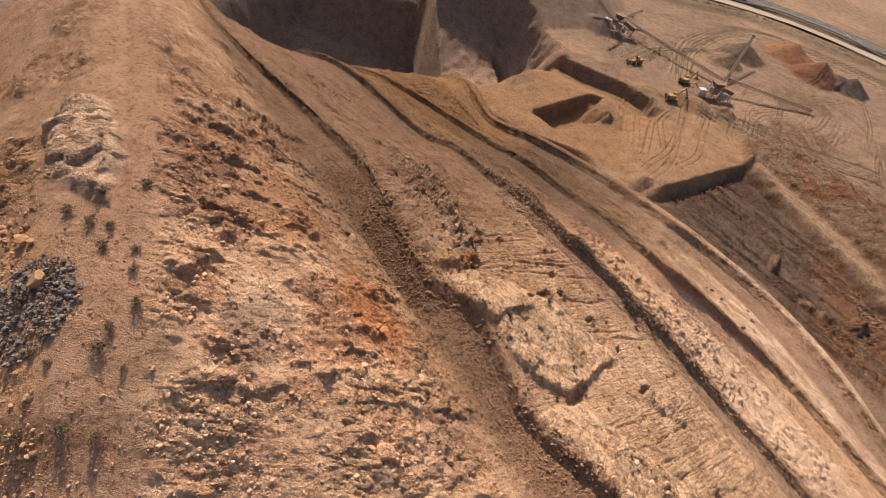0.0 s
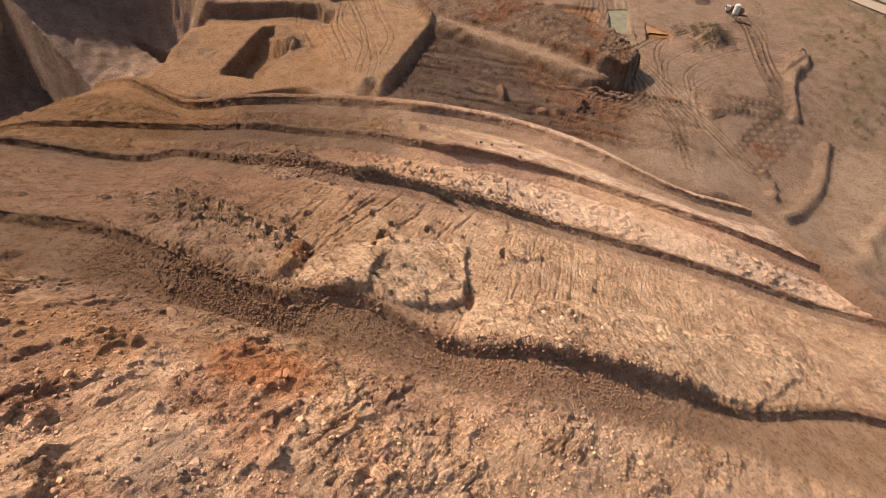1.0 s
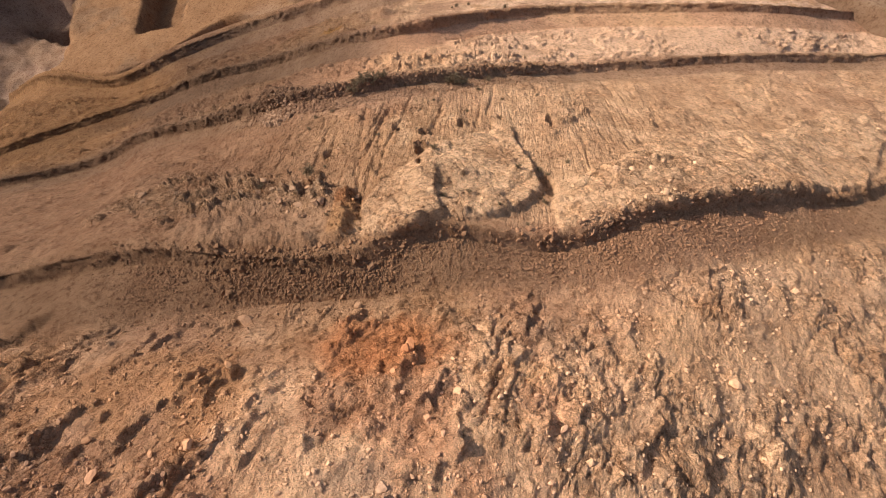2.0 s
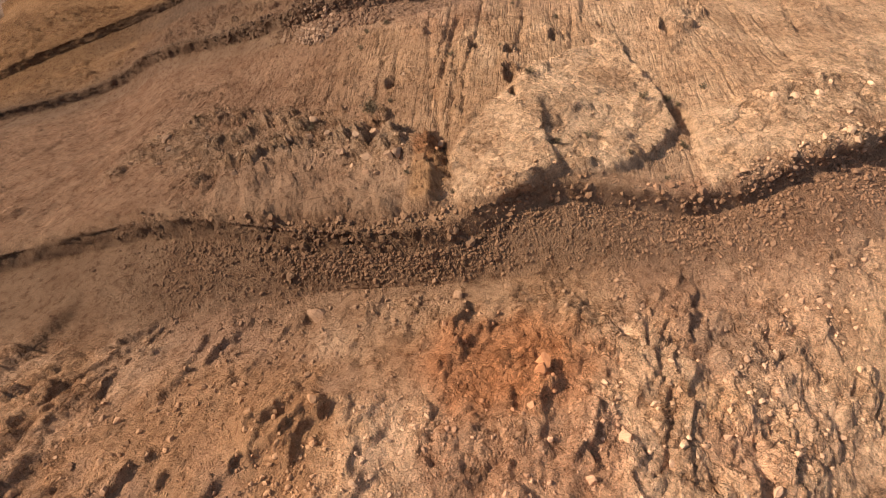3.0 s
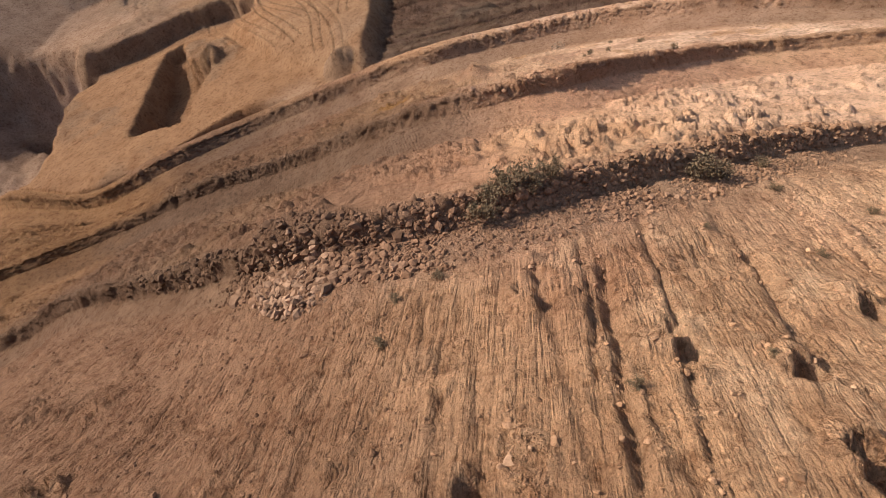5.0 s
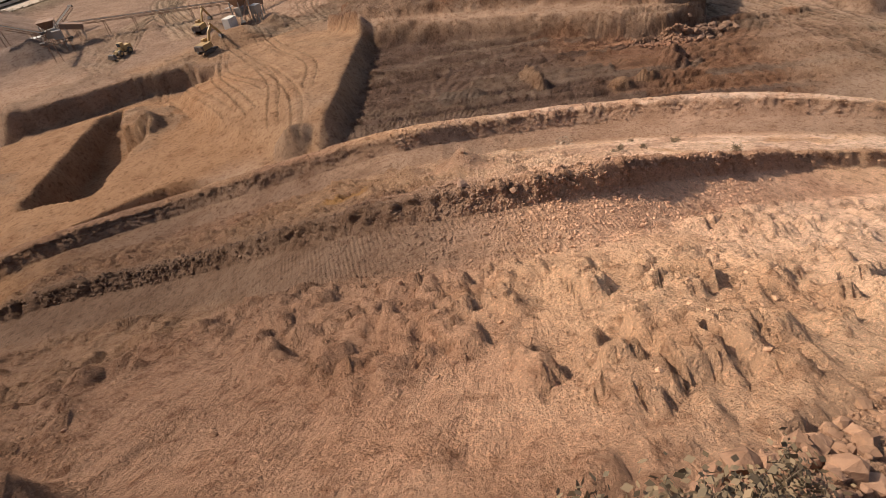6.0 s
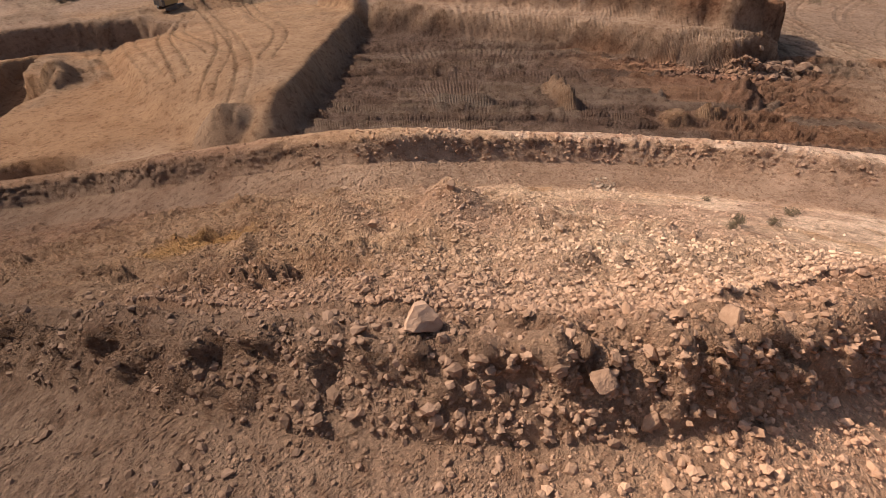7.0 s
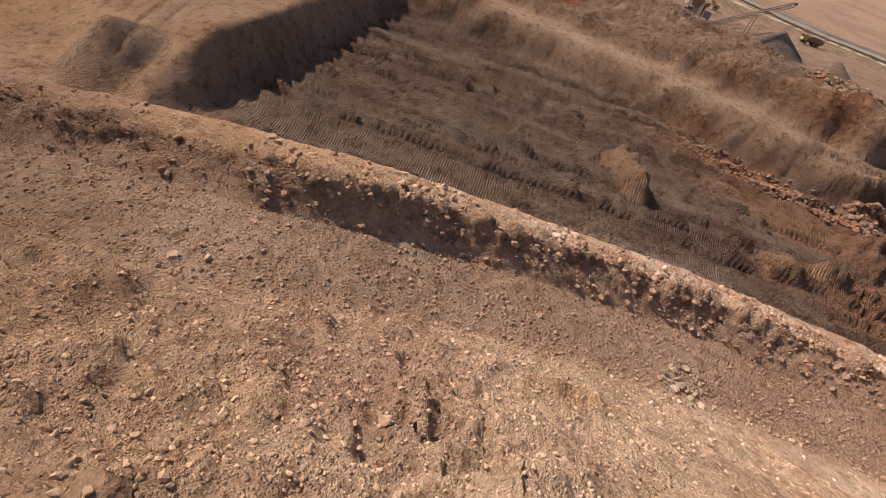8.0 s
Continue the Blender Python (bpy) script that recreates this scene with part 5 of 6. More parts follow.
rubble_on("brown stones heaped along the middle bench berm", 0.95, [
    (6000, "b2_in", "b2_out", 4.8, 9.0, 0.05, 0.26, 0.0, 2.0, None), (3000, "b2_toe", "b2_in", 4.6, 8.6, 0.04, 0.20, 0.05, 3.0, None), (1100, "b2_in", "b2_out", 2.2, 4.8, 0.15, 0.5, 0.0, 2.0, None), (3500, "b2_toe", "b2_in", 4.6, 9.0, 0.05, 0.3, 0.04, 2.5, None), (700, "b2_in", "b2_out", 4.0, 9.5, 0.15, 0.38, 0.0, 3.0, None)], 1001)
rubble_on("tan rubble spread over the lowest slope", 0.97, [
    (17000, "b2_out", "b1_toe", 4.8, 7.6, 0.06, 0.24, -0.15, 4.0, 2.1), (3000, "b2_out", "b1_toe", 4.8, 6.8, 0.05, 0.2, 0.06, 3.0, None), (900, "b2_out", "b1_toe", 5.2, 8.4, 0.08, 0.3, 0.08, 2.0, None), (2500, "b2_out", "b1_toe", 5.8, 8.0, 0.07, 0.3, -0.05, 3.0, 2.2)], 1002)
rubble_on("grey-brown stones heaped along the lowest berm", 0.95, [
    (2400, "b1_in", "b1_cap", 5.6, 9.8, 0.06, 0.55, 0.06, 2.5, 0.8), (900, "b1_in", "b1_cap", 4.0, 6.2, 0.08, 0.35, 0.0, 2.0, None), (6000, "b1_toe", "b1_in", 4.6, 9.0, 0.05, 0.28, -0.02, 3.0, 1.3)], 1003)
rubble_on("brown stones and blocks along the upper bench berm", 0.85, [
    (3800, "b3_in", "b3_out", 4.2, 9.0, 0.1, 0.5, -0.02, 2.0, None), (3200, "b3_toe", "b3_in", 4.2, 8.6, 0.08, 0.42, 0.0, 3.0, None), (1600, "b3_toe", "b3_in", 4.4, 5.7, 0.2, 0.7, -0.3, 3.0, None), (1600, "b3_in", "b3_out", 3.5, 9.5, 0.25, 0.85, -0.02, 3.0, None)], 1004)
rubble_on("dark brown stones scattered over the terrace", 1.0, [
    (8000, "toe", "edge_in", 2.0, 10.0, 0.09, 0.36, -0.04, 5.0, 0.5), (1100, "toe", "edge_in", 3.0, 9.0, 0.16, 0.5, 0.03, 3.0, 0.5), (500, "edge_in", "edge_out", 3.0, 9.5, 0.25, 0.75, 0.02, 3.0, None), (1500, "edge_in", "edge_out", 1.8, 9.8, 0.1, 0.45, 0.0, 2.0, None)], 1005)
rubble_on("broken rock on the upper slope", 0.9, [
    (5000, "ridge", "toe", 2.6, 10.0, 0.08, 0.5, 0.02, 4.0, None), (3000, "west", "mid", 3.0, 9.5, 0.08, 0.35, 0.0, 4.0, None), (1500, "west2", "west", 3.0, 9.5, 0.12, 0.6, 0.04, 4.0, None)], 1006)
rubble_on("brown clods on the rilled middle slope", 0.9, [
    (9000, "edge_out", "b3_toe", 2.5, 8.8, 0.05, 0.32, 0.04, 3.0, None), (1400, "b3_out", "b2_toe", 4.5, 9.0, 0.06, 0.3, 0.06, 3.0, 0.5)], 1007)



def tipped_pile(cx, cy, rx, ry, n, lo, hi, tint, seed, label):
    """Stones tipped in one heap on the hill."""
    rng = np.random.default_rng(seed)
    flat3, tone = HILL.reshape(-1, 3), np.array(tint)
    pick = flat3[np.hypot((flat3[:, 0] - cx) / rx, (flat3[:, 1] - cy) / ry) < 1]
    p = pick[rng.integers(0, len(pick), n)] + rng.normal(size=(n, 3)) * (0.15, 0.15, 0.05)
    return tagged(new("loose_stones", stones_mesh("loose_stones", p, sizes_of(n, lo, hi, seed, 2.0), LOOSE, seed, tints=tone * rng.uniform(0.7, 1.3, (n, 1)))), label, "stones", kind="stuff")


tipped_pile(-26.8, 18.6, 3.4, 3.8, 1300, 0.12, 0.55, (0.24, 0.19, 0.17), 1010, "dark grey broken stones tipped beside the ridge track")
tipped_pile(75.4, 104.0, 1.5, 1.2, 60, 0.2, 0.7, (0.36, 0.255, 0.18), 1011, "tan stones in a small heap on the lowest bench")
tipped_pile(11.6, 76.0, 2.4, 3.4, 380, 0.25, 0.85, (0.34, 0.215, 0.145), 1012, "large brown blocks heaped on the upper bench")

# ---- single boulders ----
LARGE_MESH = [stones_mesh("boulder", np.zeros((1, 3)), np.ones(1), STONE, 40 + _k, [_s], 0.0) for _k, _s in enumerate(LARGE)]
ROCK_TINT = (0.92, 0.82, 1.05)
ROCK_WORDS = ("tan angular boulder lying on loose earth", "grey-brown broken boulder lying on loose earth", "pale sandstone boulder lying on loose earth")


def boulder(p, size, seed, kind=0, group="boulders on the hillside", flat=0.8, rise=0.16):
    rng = np.random.default_rng(seed)
    ob = new("boulder", LARGE_MESH[int(rng.integers(0, 8))])
    ob.color = (*(soil_at(p[0], p[1]) * ROCK_TINT[kind] * rng.uniform(0.9, 1.1)), 1.0)
    sx, sy = rng.uniform(0.85, 1.2, 2)
    ob.matrix_world = pose(p[0], p[1], p[2] + rise * size, *rng.uniform(-25, 25, 2), rng.uniform(0, 360)) @ Matrix.Diagonal((size * sx, size * sy, size * flat, 1))
    return tagged(ob, ROCK_WORDS[kind], "boulder", group)


def boulders(n, a, b, s0, s1, lo, hi, seed, kind, group, clump=0.0, patch=3.0, power=1.8, flat=0.8):
    for k, (p, d) in enumerate(zip(spots(n, a, b, s0, s1, seed, clump, patch), sizes_of(n, lo, hi, seed, power))):
        boulder(p, float(d), seed + k, kind, group, flat)


def rocks_in(cx, cy, rx, ry, turn, n, lo, hi, seed, kind, group):
    """Rocks standing out of the middle slope within an oval on the plan."""
    rng = np.random.default_rng(seed)
    flat2, done = HILL[_rowof["edge"]:_rowof["b3_toe"]].reshape(-1, 3), 0
    c, s_ = math.cos(radians(turn)), math.sin(radians(turn))
    dx, dy = flat2[:, 0] - cx, flat2[:, 1] - cy
    pick = flat2[np.hypot((dx * c + dy * s_) / rx, (-dx * s_ + dy * c) / ry) < 1]
    for p, d in zip(pick[rng.integers(0, len(pick), n)], sizes_of(n, lo, hi, seed, 1.7)):
        boulder(p, float(d), seed + done, kind, group, 0.75, 0.04)
        done += 1


for _k, (_x, _y, _rx, _ry, _t) in enumerate(OUTCROP):
    rocks_in(_x, _y, _rx, _ry, _t, (28, 32, 38, 4, 12, 10)[_k], 0.3, (1.3, 1.4, 1.5, 0.7, 1.2, 1.2)[_k], 2000 + 100 * _k, (1, 0, 2, 1, 2, 1)[_k], "rocks of the outcrop below the terrace")
boulders(26, "b3_toe", "b3_in", 4.3, 5.6, 0.4, 1.1, 2701, 1, "boulders on the upper bench")
boulders(8, "b3_toe", "b3_in", 6.4, 8.0, 0.4, 0.9, 2702, 0, "boulders on the upper bench")
boulders(20, "b2_toe", "b2_in", 4.8, 8.4, 0.2, 0.5, 2703, 1, "boulders on the middle bench")
boulders(22, "b2_in", "b2_out", 5.0, 8.8, 0.3, 0.6, 2704, 1, "boulders on the middle bench")
boulders(26, "b2_out", "b1_toe", 4.8, 8.6, 0.22, 0.55, 2705, 0, "boulders on the lowest slope")
boulders(18, "b1_in", "b1_cap", 5.6, 9.0, 0.35, 0.8, 2706, 1, "boulders on the lowest bench")
boulders(12, "b1_toe", "b1_in", 5.0, 8.4, 0.3, 0.7, 2707, 2, "boulders on the lowest bench")
boulders(24, "toe", "edge_in", 3.0, 9.0, 0.35, 0.8, 2708, 1, "boulders on the terrace")
boulders(28, "ridge", "toe", 2.4, 9.5, 0.5, 1.6, 2709, 0, "rocks of the upper slope", 0.05, 5.0, 2.0, 0.5)
boulders(12, "west2", "west", 2.5, 8.0, 0.6, 2.0, 2710, 0, "rocks beside the ridge track", 0.0, 5.0, 1.5, 0.6)
def hill_point(x, y, a="west3", b="b1_out"):
    part_ = HILL[_rowof[a]:_rowof[b] + 1]
    d = np.hypot(part_[..., 0] - x, part_[..., 1] - y)
    return part_.reshape(-1, 3)[int(np.argmin(d))]


boulder(hill_point(40.1, 88.9), 0.85, 3001, 2, "boulders on the middle bench", 1.0)
boulder(hill_point(50.0, 98.4), 0.7, 3002, 1, "boulders on the lowest slope", 0.9)
boulder(hill_point(45.6, 98.6), 0.55, 3003, 0, "boulders on the lowest slope", 0.8)
boulder(hill_point(53.5, 102.0), 0.55, 3004, 1, "boulders on the lowest slope", 0.8)

# ---- dry shrubs ----
LEAF, _nt2, _b2 = mat_new("dry_leaves")
_info = _nt2.nodes.new("ShaderNodeNewGeometry")
_nt2.links.new(mix(_nt2, (0.10, 0.07, 0.038), (0.22, 0.145, 0.08), _info.outputs["Random Per Island"]), _b2.inputs["Base Color"])
_b2.inputs["Roughness"].default_value = 0.8
TWIG = plain("dry_twigs", (0.16, 0.115, 0.075), 0.9, 0.0)


def shrub_meshes(seed, leaves):
    """A low thorny bush, 1 m across: twigs from one root, small leaves along them."""
    rng = np.random.default_rng(seed)
    bm, lf = bmesh.new(), bmesh.new()
    for _ in range(26):
        a = rng.uniform(0, 2 * math.pi)
        out, up = rng.uniform(0.15, 0.5), rng.uniform(0.25, 0.62)
        mid = Vector((math.cos(a) * out * 0.45, math.sin(a) * out * 0.45, up * 0.62))
        tip = Vector((math.cos(a + rng.uniform(-0.4, 0.4)) * out, math.sin(a + rng.uniform(-0.4, 0.4)) * out, up))
        tube(bm, (0, 0, 0), mid, 0.014, 0.009, 4)
        tube(bm, mid, tip, 0.009, 0.003, 4)
        for _ in range(leaves):
            t = rng.uniform(0.35, 1.1)
            p = mid.lerp(tip, t) + Vector(rng.normal(size=3)) * 0.07
            p.z = max(p.z, 0.02)
            n = Vector(rng.normal(size=3)).normalized()
            u = n.orthogonal().normalized() * rng.uniform(0.022, 0.05)
            w = n.cross(u) * rng.uniform(0.4, 0.8)
            lf.faces.new([lf.verts.new(p + q) for q in (u, w, -u, -w)])
    out = []
    for name, b, m in (("stems", bm, TWIG), ("foliage", lf, LEAF)):
        me = bpy.data.meshes.new(name)
        b.to_mesh(me)
        b.free()
        me.materials.append(m)
        out.append(me)
    return out


SHRUBS = [shrub_meshes(70 + k, 30) for k in range(4)]


def shrub(p, size, seed, group="dry shrubs on the hillside"):
    rng = np.random.default_rng(seed)
    ob = thing("dry_shrub", "low dry olive-brown shrub growing in bare earth", "shrub", (p[0], p[1], p[2] - 0.03), rng.uniform(0, 360), group)
    ob.scale = (size, size * rng.uniform(0.8, 1.15), size * rng.uniform(0.75, 1.1))
    for name, me in zip(("stems", "foliage"), SHRUBS[int(rng.integers(0, 4))]):
        c = new(name, me)
        c.parent = ob


for _k, (_x, _y, _d) in enumerate(((20.6, 69.2, 2.0), (22.0, 69.6, 1.7), (23.2, 69.2, 2.3), (24.4, 68.6, 2.2), (25.6, 68.2, 1.6), (33.8, 63.0, 2.0), (34.8, 62.6, 2.3), (35.6, 62.2, 1.5), (5.6, 57.5, 1.9), (40, 61, 1.3))):
    shrub(hill_point(_x, _y), _d, 3100 + _k)
for _k, _p in enumerate(spots(26, "edge_out", "b3_toe", 3.5, 8.5, 3201, 0.0, 4.0)):
    shrub(_p, 0.5 + 0.4 * (_k % 3) / 2, 3200 + _k)
for _k, _p in enumerate(spots(30, "west2", "ridge", 3.0, 9.0, 3301, -0.1, 4.0)):
    shrub(_p, 0.7 + 0.6 * (_k % 4) / 3, 3300 + _k, "dry shrubs along the ridge track")
for _k, _p in enumerate(spots(6, "b2_out", "b1_toe", 7.4, 8.6, 3401, -0.1, 4.0)):
    shrub(_p, 0.8 + 0.4 * (_k % 2), 3400 + _k)

# ---- machines of the quarry ----
YELLOW, DARKSTEEL, RUSTY = plain("yellow_paint", (0.40, 0.24, 0.075), 0.6, amount=0.3), plain("dark_steel", (0.07, 0.06, 0.055), 0.6, 0.3), plain("rusty_steel", (0.24, 0.13, 0.08), 0.8, 0.2)
GREYSTEEL, WHITE, RUBBER = plain("grey_steel", (0.32, 0.29, 0.26), 0.55, 0.4), plain("white_paint", (0.62, 0.58, 0.52), 0.6, amount=0.5), plain("rubber", (0.035, 0.033, 0.03), 0.85)
CONCRETE, ASPHALT = plain("concrete", (0.42, 0.36, 0.30), 0.9), plain("asphalt", (0.075, 0.068, 0.06), 0.9, scale=0.2)
GLASS, _, _gb = mat_new("cab_glass")
_gb.inputs["Base Color"].default_value, _gb.inputs["Roughness"].default_value = (0.02, 0.03, 0.035, 1), 0.08


def excavator(x, y, turn, reach=0.0, label="yellow crawler excavator with a raised boom on quarry floor"):
    ob = thing("excavator", label, "excavator", (x, y, ground_z(x, y) + 0.02), turn, "excavators at the feed heaps")
    for side in (-1.35, 1.35):
        bm = bmesh.new()
        box(bm, (0, side, 0.5), (4.2, 0.65, 0.9))
        tube(bm, (2.0, side - 0.32, 0.5), (2.0, side + 0.32, 0.5), 0.48)
        tube(bm, (-2.0, side - 0.32, 0.5), (-2.0, side + 0.32, 0.5), 0.48)
        part("track", bm, DARKSTEEL, ob)
    bm = bmesh.new()
    box(bm, (0, 0, 0.75), (2.2, 2.2, 0.6))
    tube(bm, (0, 0, 0.9), (0, 0, 1.25), 0.8, sides=16)
    part("undercarriage", bm, DARKSTEEL, ob)
    bm = bmesh.new()
    box(bm, (-0.6, 0, 1.95), (3.6, 2.9, 1.4), taper=0.94)
    part("engine_house", bm, YELLOW, ob)
    bm = bmesh.new()
    box(bm, (-2.7, 0, 1.85), (0.8, 2.8, 1.3), taper=0.9)
    part("counterweight", bm, DARKSTEEL, ob)
    bm = bmesh.new()
    box(bm, (0.9, 0.95, 2.5), (1.7, 1.0, 1.75), taper=0.88)
    cab = part("cab", bm, YELLOW, ob)
    bm = bmesh.new()
    box(bm, (1.55, 0.95, 2.65), (0.5, 0.8, 1.1))
    part("cab_window", bm, GLASS, cab)
    elbow, tip = Vector((4.2 + reach, -0.2, 6.0)), Vector((6.6 + reach, -0.2, 2.8))
    bm = bmesh.new()
    beam(bm, (1.0, -0.2, 1.9), (2.6, -0.2, 4.8), 0.5, 0.75)
    beam(bm, (2.6, -0.2, 4.8), elbow, 0.45, 0.65)
    part("boom", bm, YELLOW, ob)
    bm = bmesh.new()
    beam(bm, elbow + Vector((-0.5, 0, 0.6)), tip, 0.38, 0.55)
    part("stick", bm, YELLOW, ob)
    bm = bmesh.new()
    tube(bm, (1.4, -0.2, 1.7), (2.7, -0.2, 4.2), 0.12, sides=8)
    part("boom_cylinder", bm, GREYSTEEL, ob)
    bm = bmesh.new()
    box(bm, tip + Vector((-0.3, 0, -0.5)), (1.1, 1.3, 1.1), 0, 25, 0, 0.75)
    part("bucket", bm, DARKSTEEL, ob, "worn dark steel bucket")


def wheels(ob, xs, w, r):
    for wx in xs:
        for wy in (-w, w):
            bm = bmesh.new()
            tube(bm, (wx, wy - 0.3, r), (wx, wy + 0.3, r), r, sides=16)
            tyre = part("wheel", bm, RUBBER, ob)
            bm = bmesh.new()
            tube(bm, (wx, wy - 0.33, r), (wx, wy + 0.33, r), r * 0.5, sides=12)
            part("rim", bm, YELLOW, tyre)


def loader(x, y, turn):
    ob = thing("wheel_loader", "yellow wheel loader parked on the dusty floor", "loader", (x, y, ground_z(x, y)), turn)
    wheels(ob, (-1.6, 1.6), 1.15, 0.85)
    for name, c, sz, m, tp in (("rear_body", (-1.6, 0, 1.7), (2.8, 1.9, 1.4), YELLOW, 0.9), ("cab", (-0.2, 0, 2.5), (1.4, 1.5, 1.7), YELLOW, 0.85), ("cab_window", (0.3, 0, 2.8), (0.7, 1.3, 0.9), GLASS, 0.9), ("front_frame", (1.4, 0, 1.2), (2.2, 1.2, 0.8), YELLOW, 1.0), ("bucket", (4.0, 0, 0.7), (1.2, 2.9, 1.2), DARKSTEEL, 0.7)):
        bm = bmesh.new()
        box(bm, c, sz, taper=tp)
        part(name, bm, m, ob)
    for side in (-0.6, 0.6):
        bm = bmesh.new()
        beam(bm, (0.8, side, 1.8), (3.6, side, 0.8), 0.25, 0.4)
        part("lift_arm", bm, YELLOW, ob)


def dump_truck(x, y, turn, label="dusty dump truck with an open body", paint=None):
    ob = thing("dump_truck", label, "truck", (x, y, ground_z(x, y)), turn)
    wheels(ob, (-2.4, -1.1, 2.4), 1.05, 0.62)
    for name, c, sz, m, tp in (("chassis", (0, 0, 0.9), (7.4, 1.1, 0.4), DARKSTEEL, 1.0), ("cab", (2.9, 0, 2.0), (1.8, 2.4, 2.0), paint or WHITE, 0.9), ("windscreen", (3.72, 0, 2.4), (0.2, 2.0, 0.8), GLASS, 1.0), ("body_floor", (-1.3, 0, 1.35), (5.6, 2.3, 0.2), RUSTY, 1.0), ("body_front", (1.4, 0, 2.1), (0.15, 2.5, 1.5), RUSTY, 1.0), ("tailgate", (-4.1, 0, 2.0), (0.15, 2.5, 1.2), RUSTY, 1.0)):
        bm = bmesh.new()
        box(bm, c, sz, taper=tp)
        part(name, bm, m, ob)
    for side in (-1.2, 1.2):
        bm = bmesh.new()
        box(bm, (-1.3, side, 2.05), (5.6, 0.12, 1.3))
        part("body_side", bm, RUSTY, ob)


def conveyor(a, b, za, zb, label, group="belt conveyors of the crushing plant"):
    """A lattice belt conveyor between two places on the plan; za, zb: the belt's height over the ground."""
    pa, pb = Vector((*a, ground_z(*a) + za)), Vector((*b, ground_z(*b) + zb))
    ob = thing("belt_conveyor", label, "conveyor", (0, 0, 0), 0, group)
    d = (pb - pa).normalized()
    side = d.cross(Vector((0, 0, 1))).normalized()
    bm = bmesh.new()
    beam(bm, pa, pb, 1.0, 0.12)
    part("belt", bm, RUBBER, ob)
    n = max(3, int((pb - pa).length / 3))
    for s_ in (-0.7, 0.7):
        bm = bmesh.new()
        for dz in (0.1, -0.8):
            beam(bm, pa + side * s_ + Vector((0, 0, dz)), pb + side * s_ + Vector((0, 0, dz)), 0.14, 0.14)
        for k in range(n):
            p, q = pa.lerp(pb, k / n), pa.lerp(pb, (k + 1) / n)
            beam(bm, p + side * s_ + Vector((0, 0, 0.1)), q + side * s_ + Vector((0, 0, -0.8)), 0.09, 0.09)
        part("lattice_side", bm, RUSTY, ob)
    for k in range(1, n, 3):
        p = pa.lerp(pb, k / n)
        g = ground_z(p.x, p.y)
        if p.z - g > 1.2:
            for s_ in (-0.8, 0.8):
                bm = bmesh.new()
                beam(bm, p + side * s_ + Vector((0, 0, -0.8)), Vector((p.x, p.y, g - 0.2)) + side * s_ * 1.4, 0.16, 0.16)
                part("trestle_post", bm, RUSTY, ob)
    for p in (pa, pb):
        bm = bmesh.new()
        tube(bm, p - side * 0.75, p + side * 0.75, 0.4, sides=12)
        part("drum", bm, DARKSTEEL, ob)


def crusher(x, y, turn, label):
    """Hopper on a frame, crusher box, screen deck, motor house and stairs."""
    ob = thing("crushing_plant", label, "crusher", (x, y, ground_z(x, y)), turn)
    bm = bmesh.new()
    box(bm, (0, 0, 6.2), (5.0, 4.2, 2.4))
    for v in bm.verts:
        if v.co.z < 6:
            v.co.x *= 0.45
            v.co.y *= 0.45
    part("hopper", bm, RUSTY, ob)
    for px in (-2.2, 2.2):
        for py in (-1.8, 1.8):
            bm = bmesh.new()
            beam(bm, (px, py, -0.3), (px, py, 6.6), 0.3, 0.3)
            part("leg", bm, GREYSTEEL, ob)
    for name, c, sz, m, ry in (("crusher_box", (0, 0, 3.4), (3.0, 2.6, 2.4), GREYSTEEL, 0), ("screen_deck", (6.2, 0, 4.2), (6.5, 2.6, 1.6), RUSTY, 14), ("motor_house", (-5.2, 1.0, 1.6), (3.6, 2.6, 3.2), WHITE, 0), ("walkway", (1.0, 2.9, 5.0), (8.5, 0.9, 0.15), GREYSTEEL, 0), ("control_cabin", (2.0, -4.2, 3.6), (2.6, 2.2, 2.4), GREYSTEEL, 0)):
        bm = bmesh.new()
        box(bm, c, sz, 0, ry, 0)
        part(name, bm, m, ob)
    for px, py, h in ((4.2, -1.2, 4.4), (4.2, 1.2, 4.4), (8.6, -1.2, 3.2), (8.6, 1.2, 3.2), (1.1, -5.1, 2.4), (2.9, -5.1, 2.4), (1.1, -3.3, 2.4), (2.9, -3.3, 2.4)):
        bm = bmesh.new()
        beam(bm, (px, py, -0.3), (px, py, h), 0.22, 0.22)
        part("post", bm, GREYSTEEL, ob)
    bm = bmesh.new()
    beam(bm, (-4.2, -2.6, 0.2), (0.4, -2.6, 6.2), 0.8, 0.15)
    part("stairs", bm, RUSTY, ob)


def silo(x, y):
    ob = thing("silo", "white steel storage silo on a frame", "silo", (x, y, ground_z(x, y)))
    bm = bmesh.new()
    tube(bm, (0, 0, 3.0), (0, 0, 6.6), 1.3, sides=24)
    tube(bm, (0, 0, 6.6), (0, 0, 7.1), 1.3, 0.4, 24)
    part("tank", bm, WHITE, ob)
    bm = bmesh.new()
    tube(bm, (0, 0, 1.5), (0, 0, 3.0), 0.4, 1.3, 24)
    part("cone", bm, GREYSTEEL, ob)
    for k in range(4):
        a = math.pi / 4 + k * math.pi / 2
        bm = bmesh.new()
        beam(bm, (1.25 * math.cos(a), 1.25 * math.sin(a), -0.2), (1.25 * math.cos(a), 1.25 * math.sin(a), 3.4), 0.25, 0.25)
        part("leg", bm, GREYSTEEL, ob)


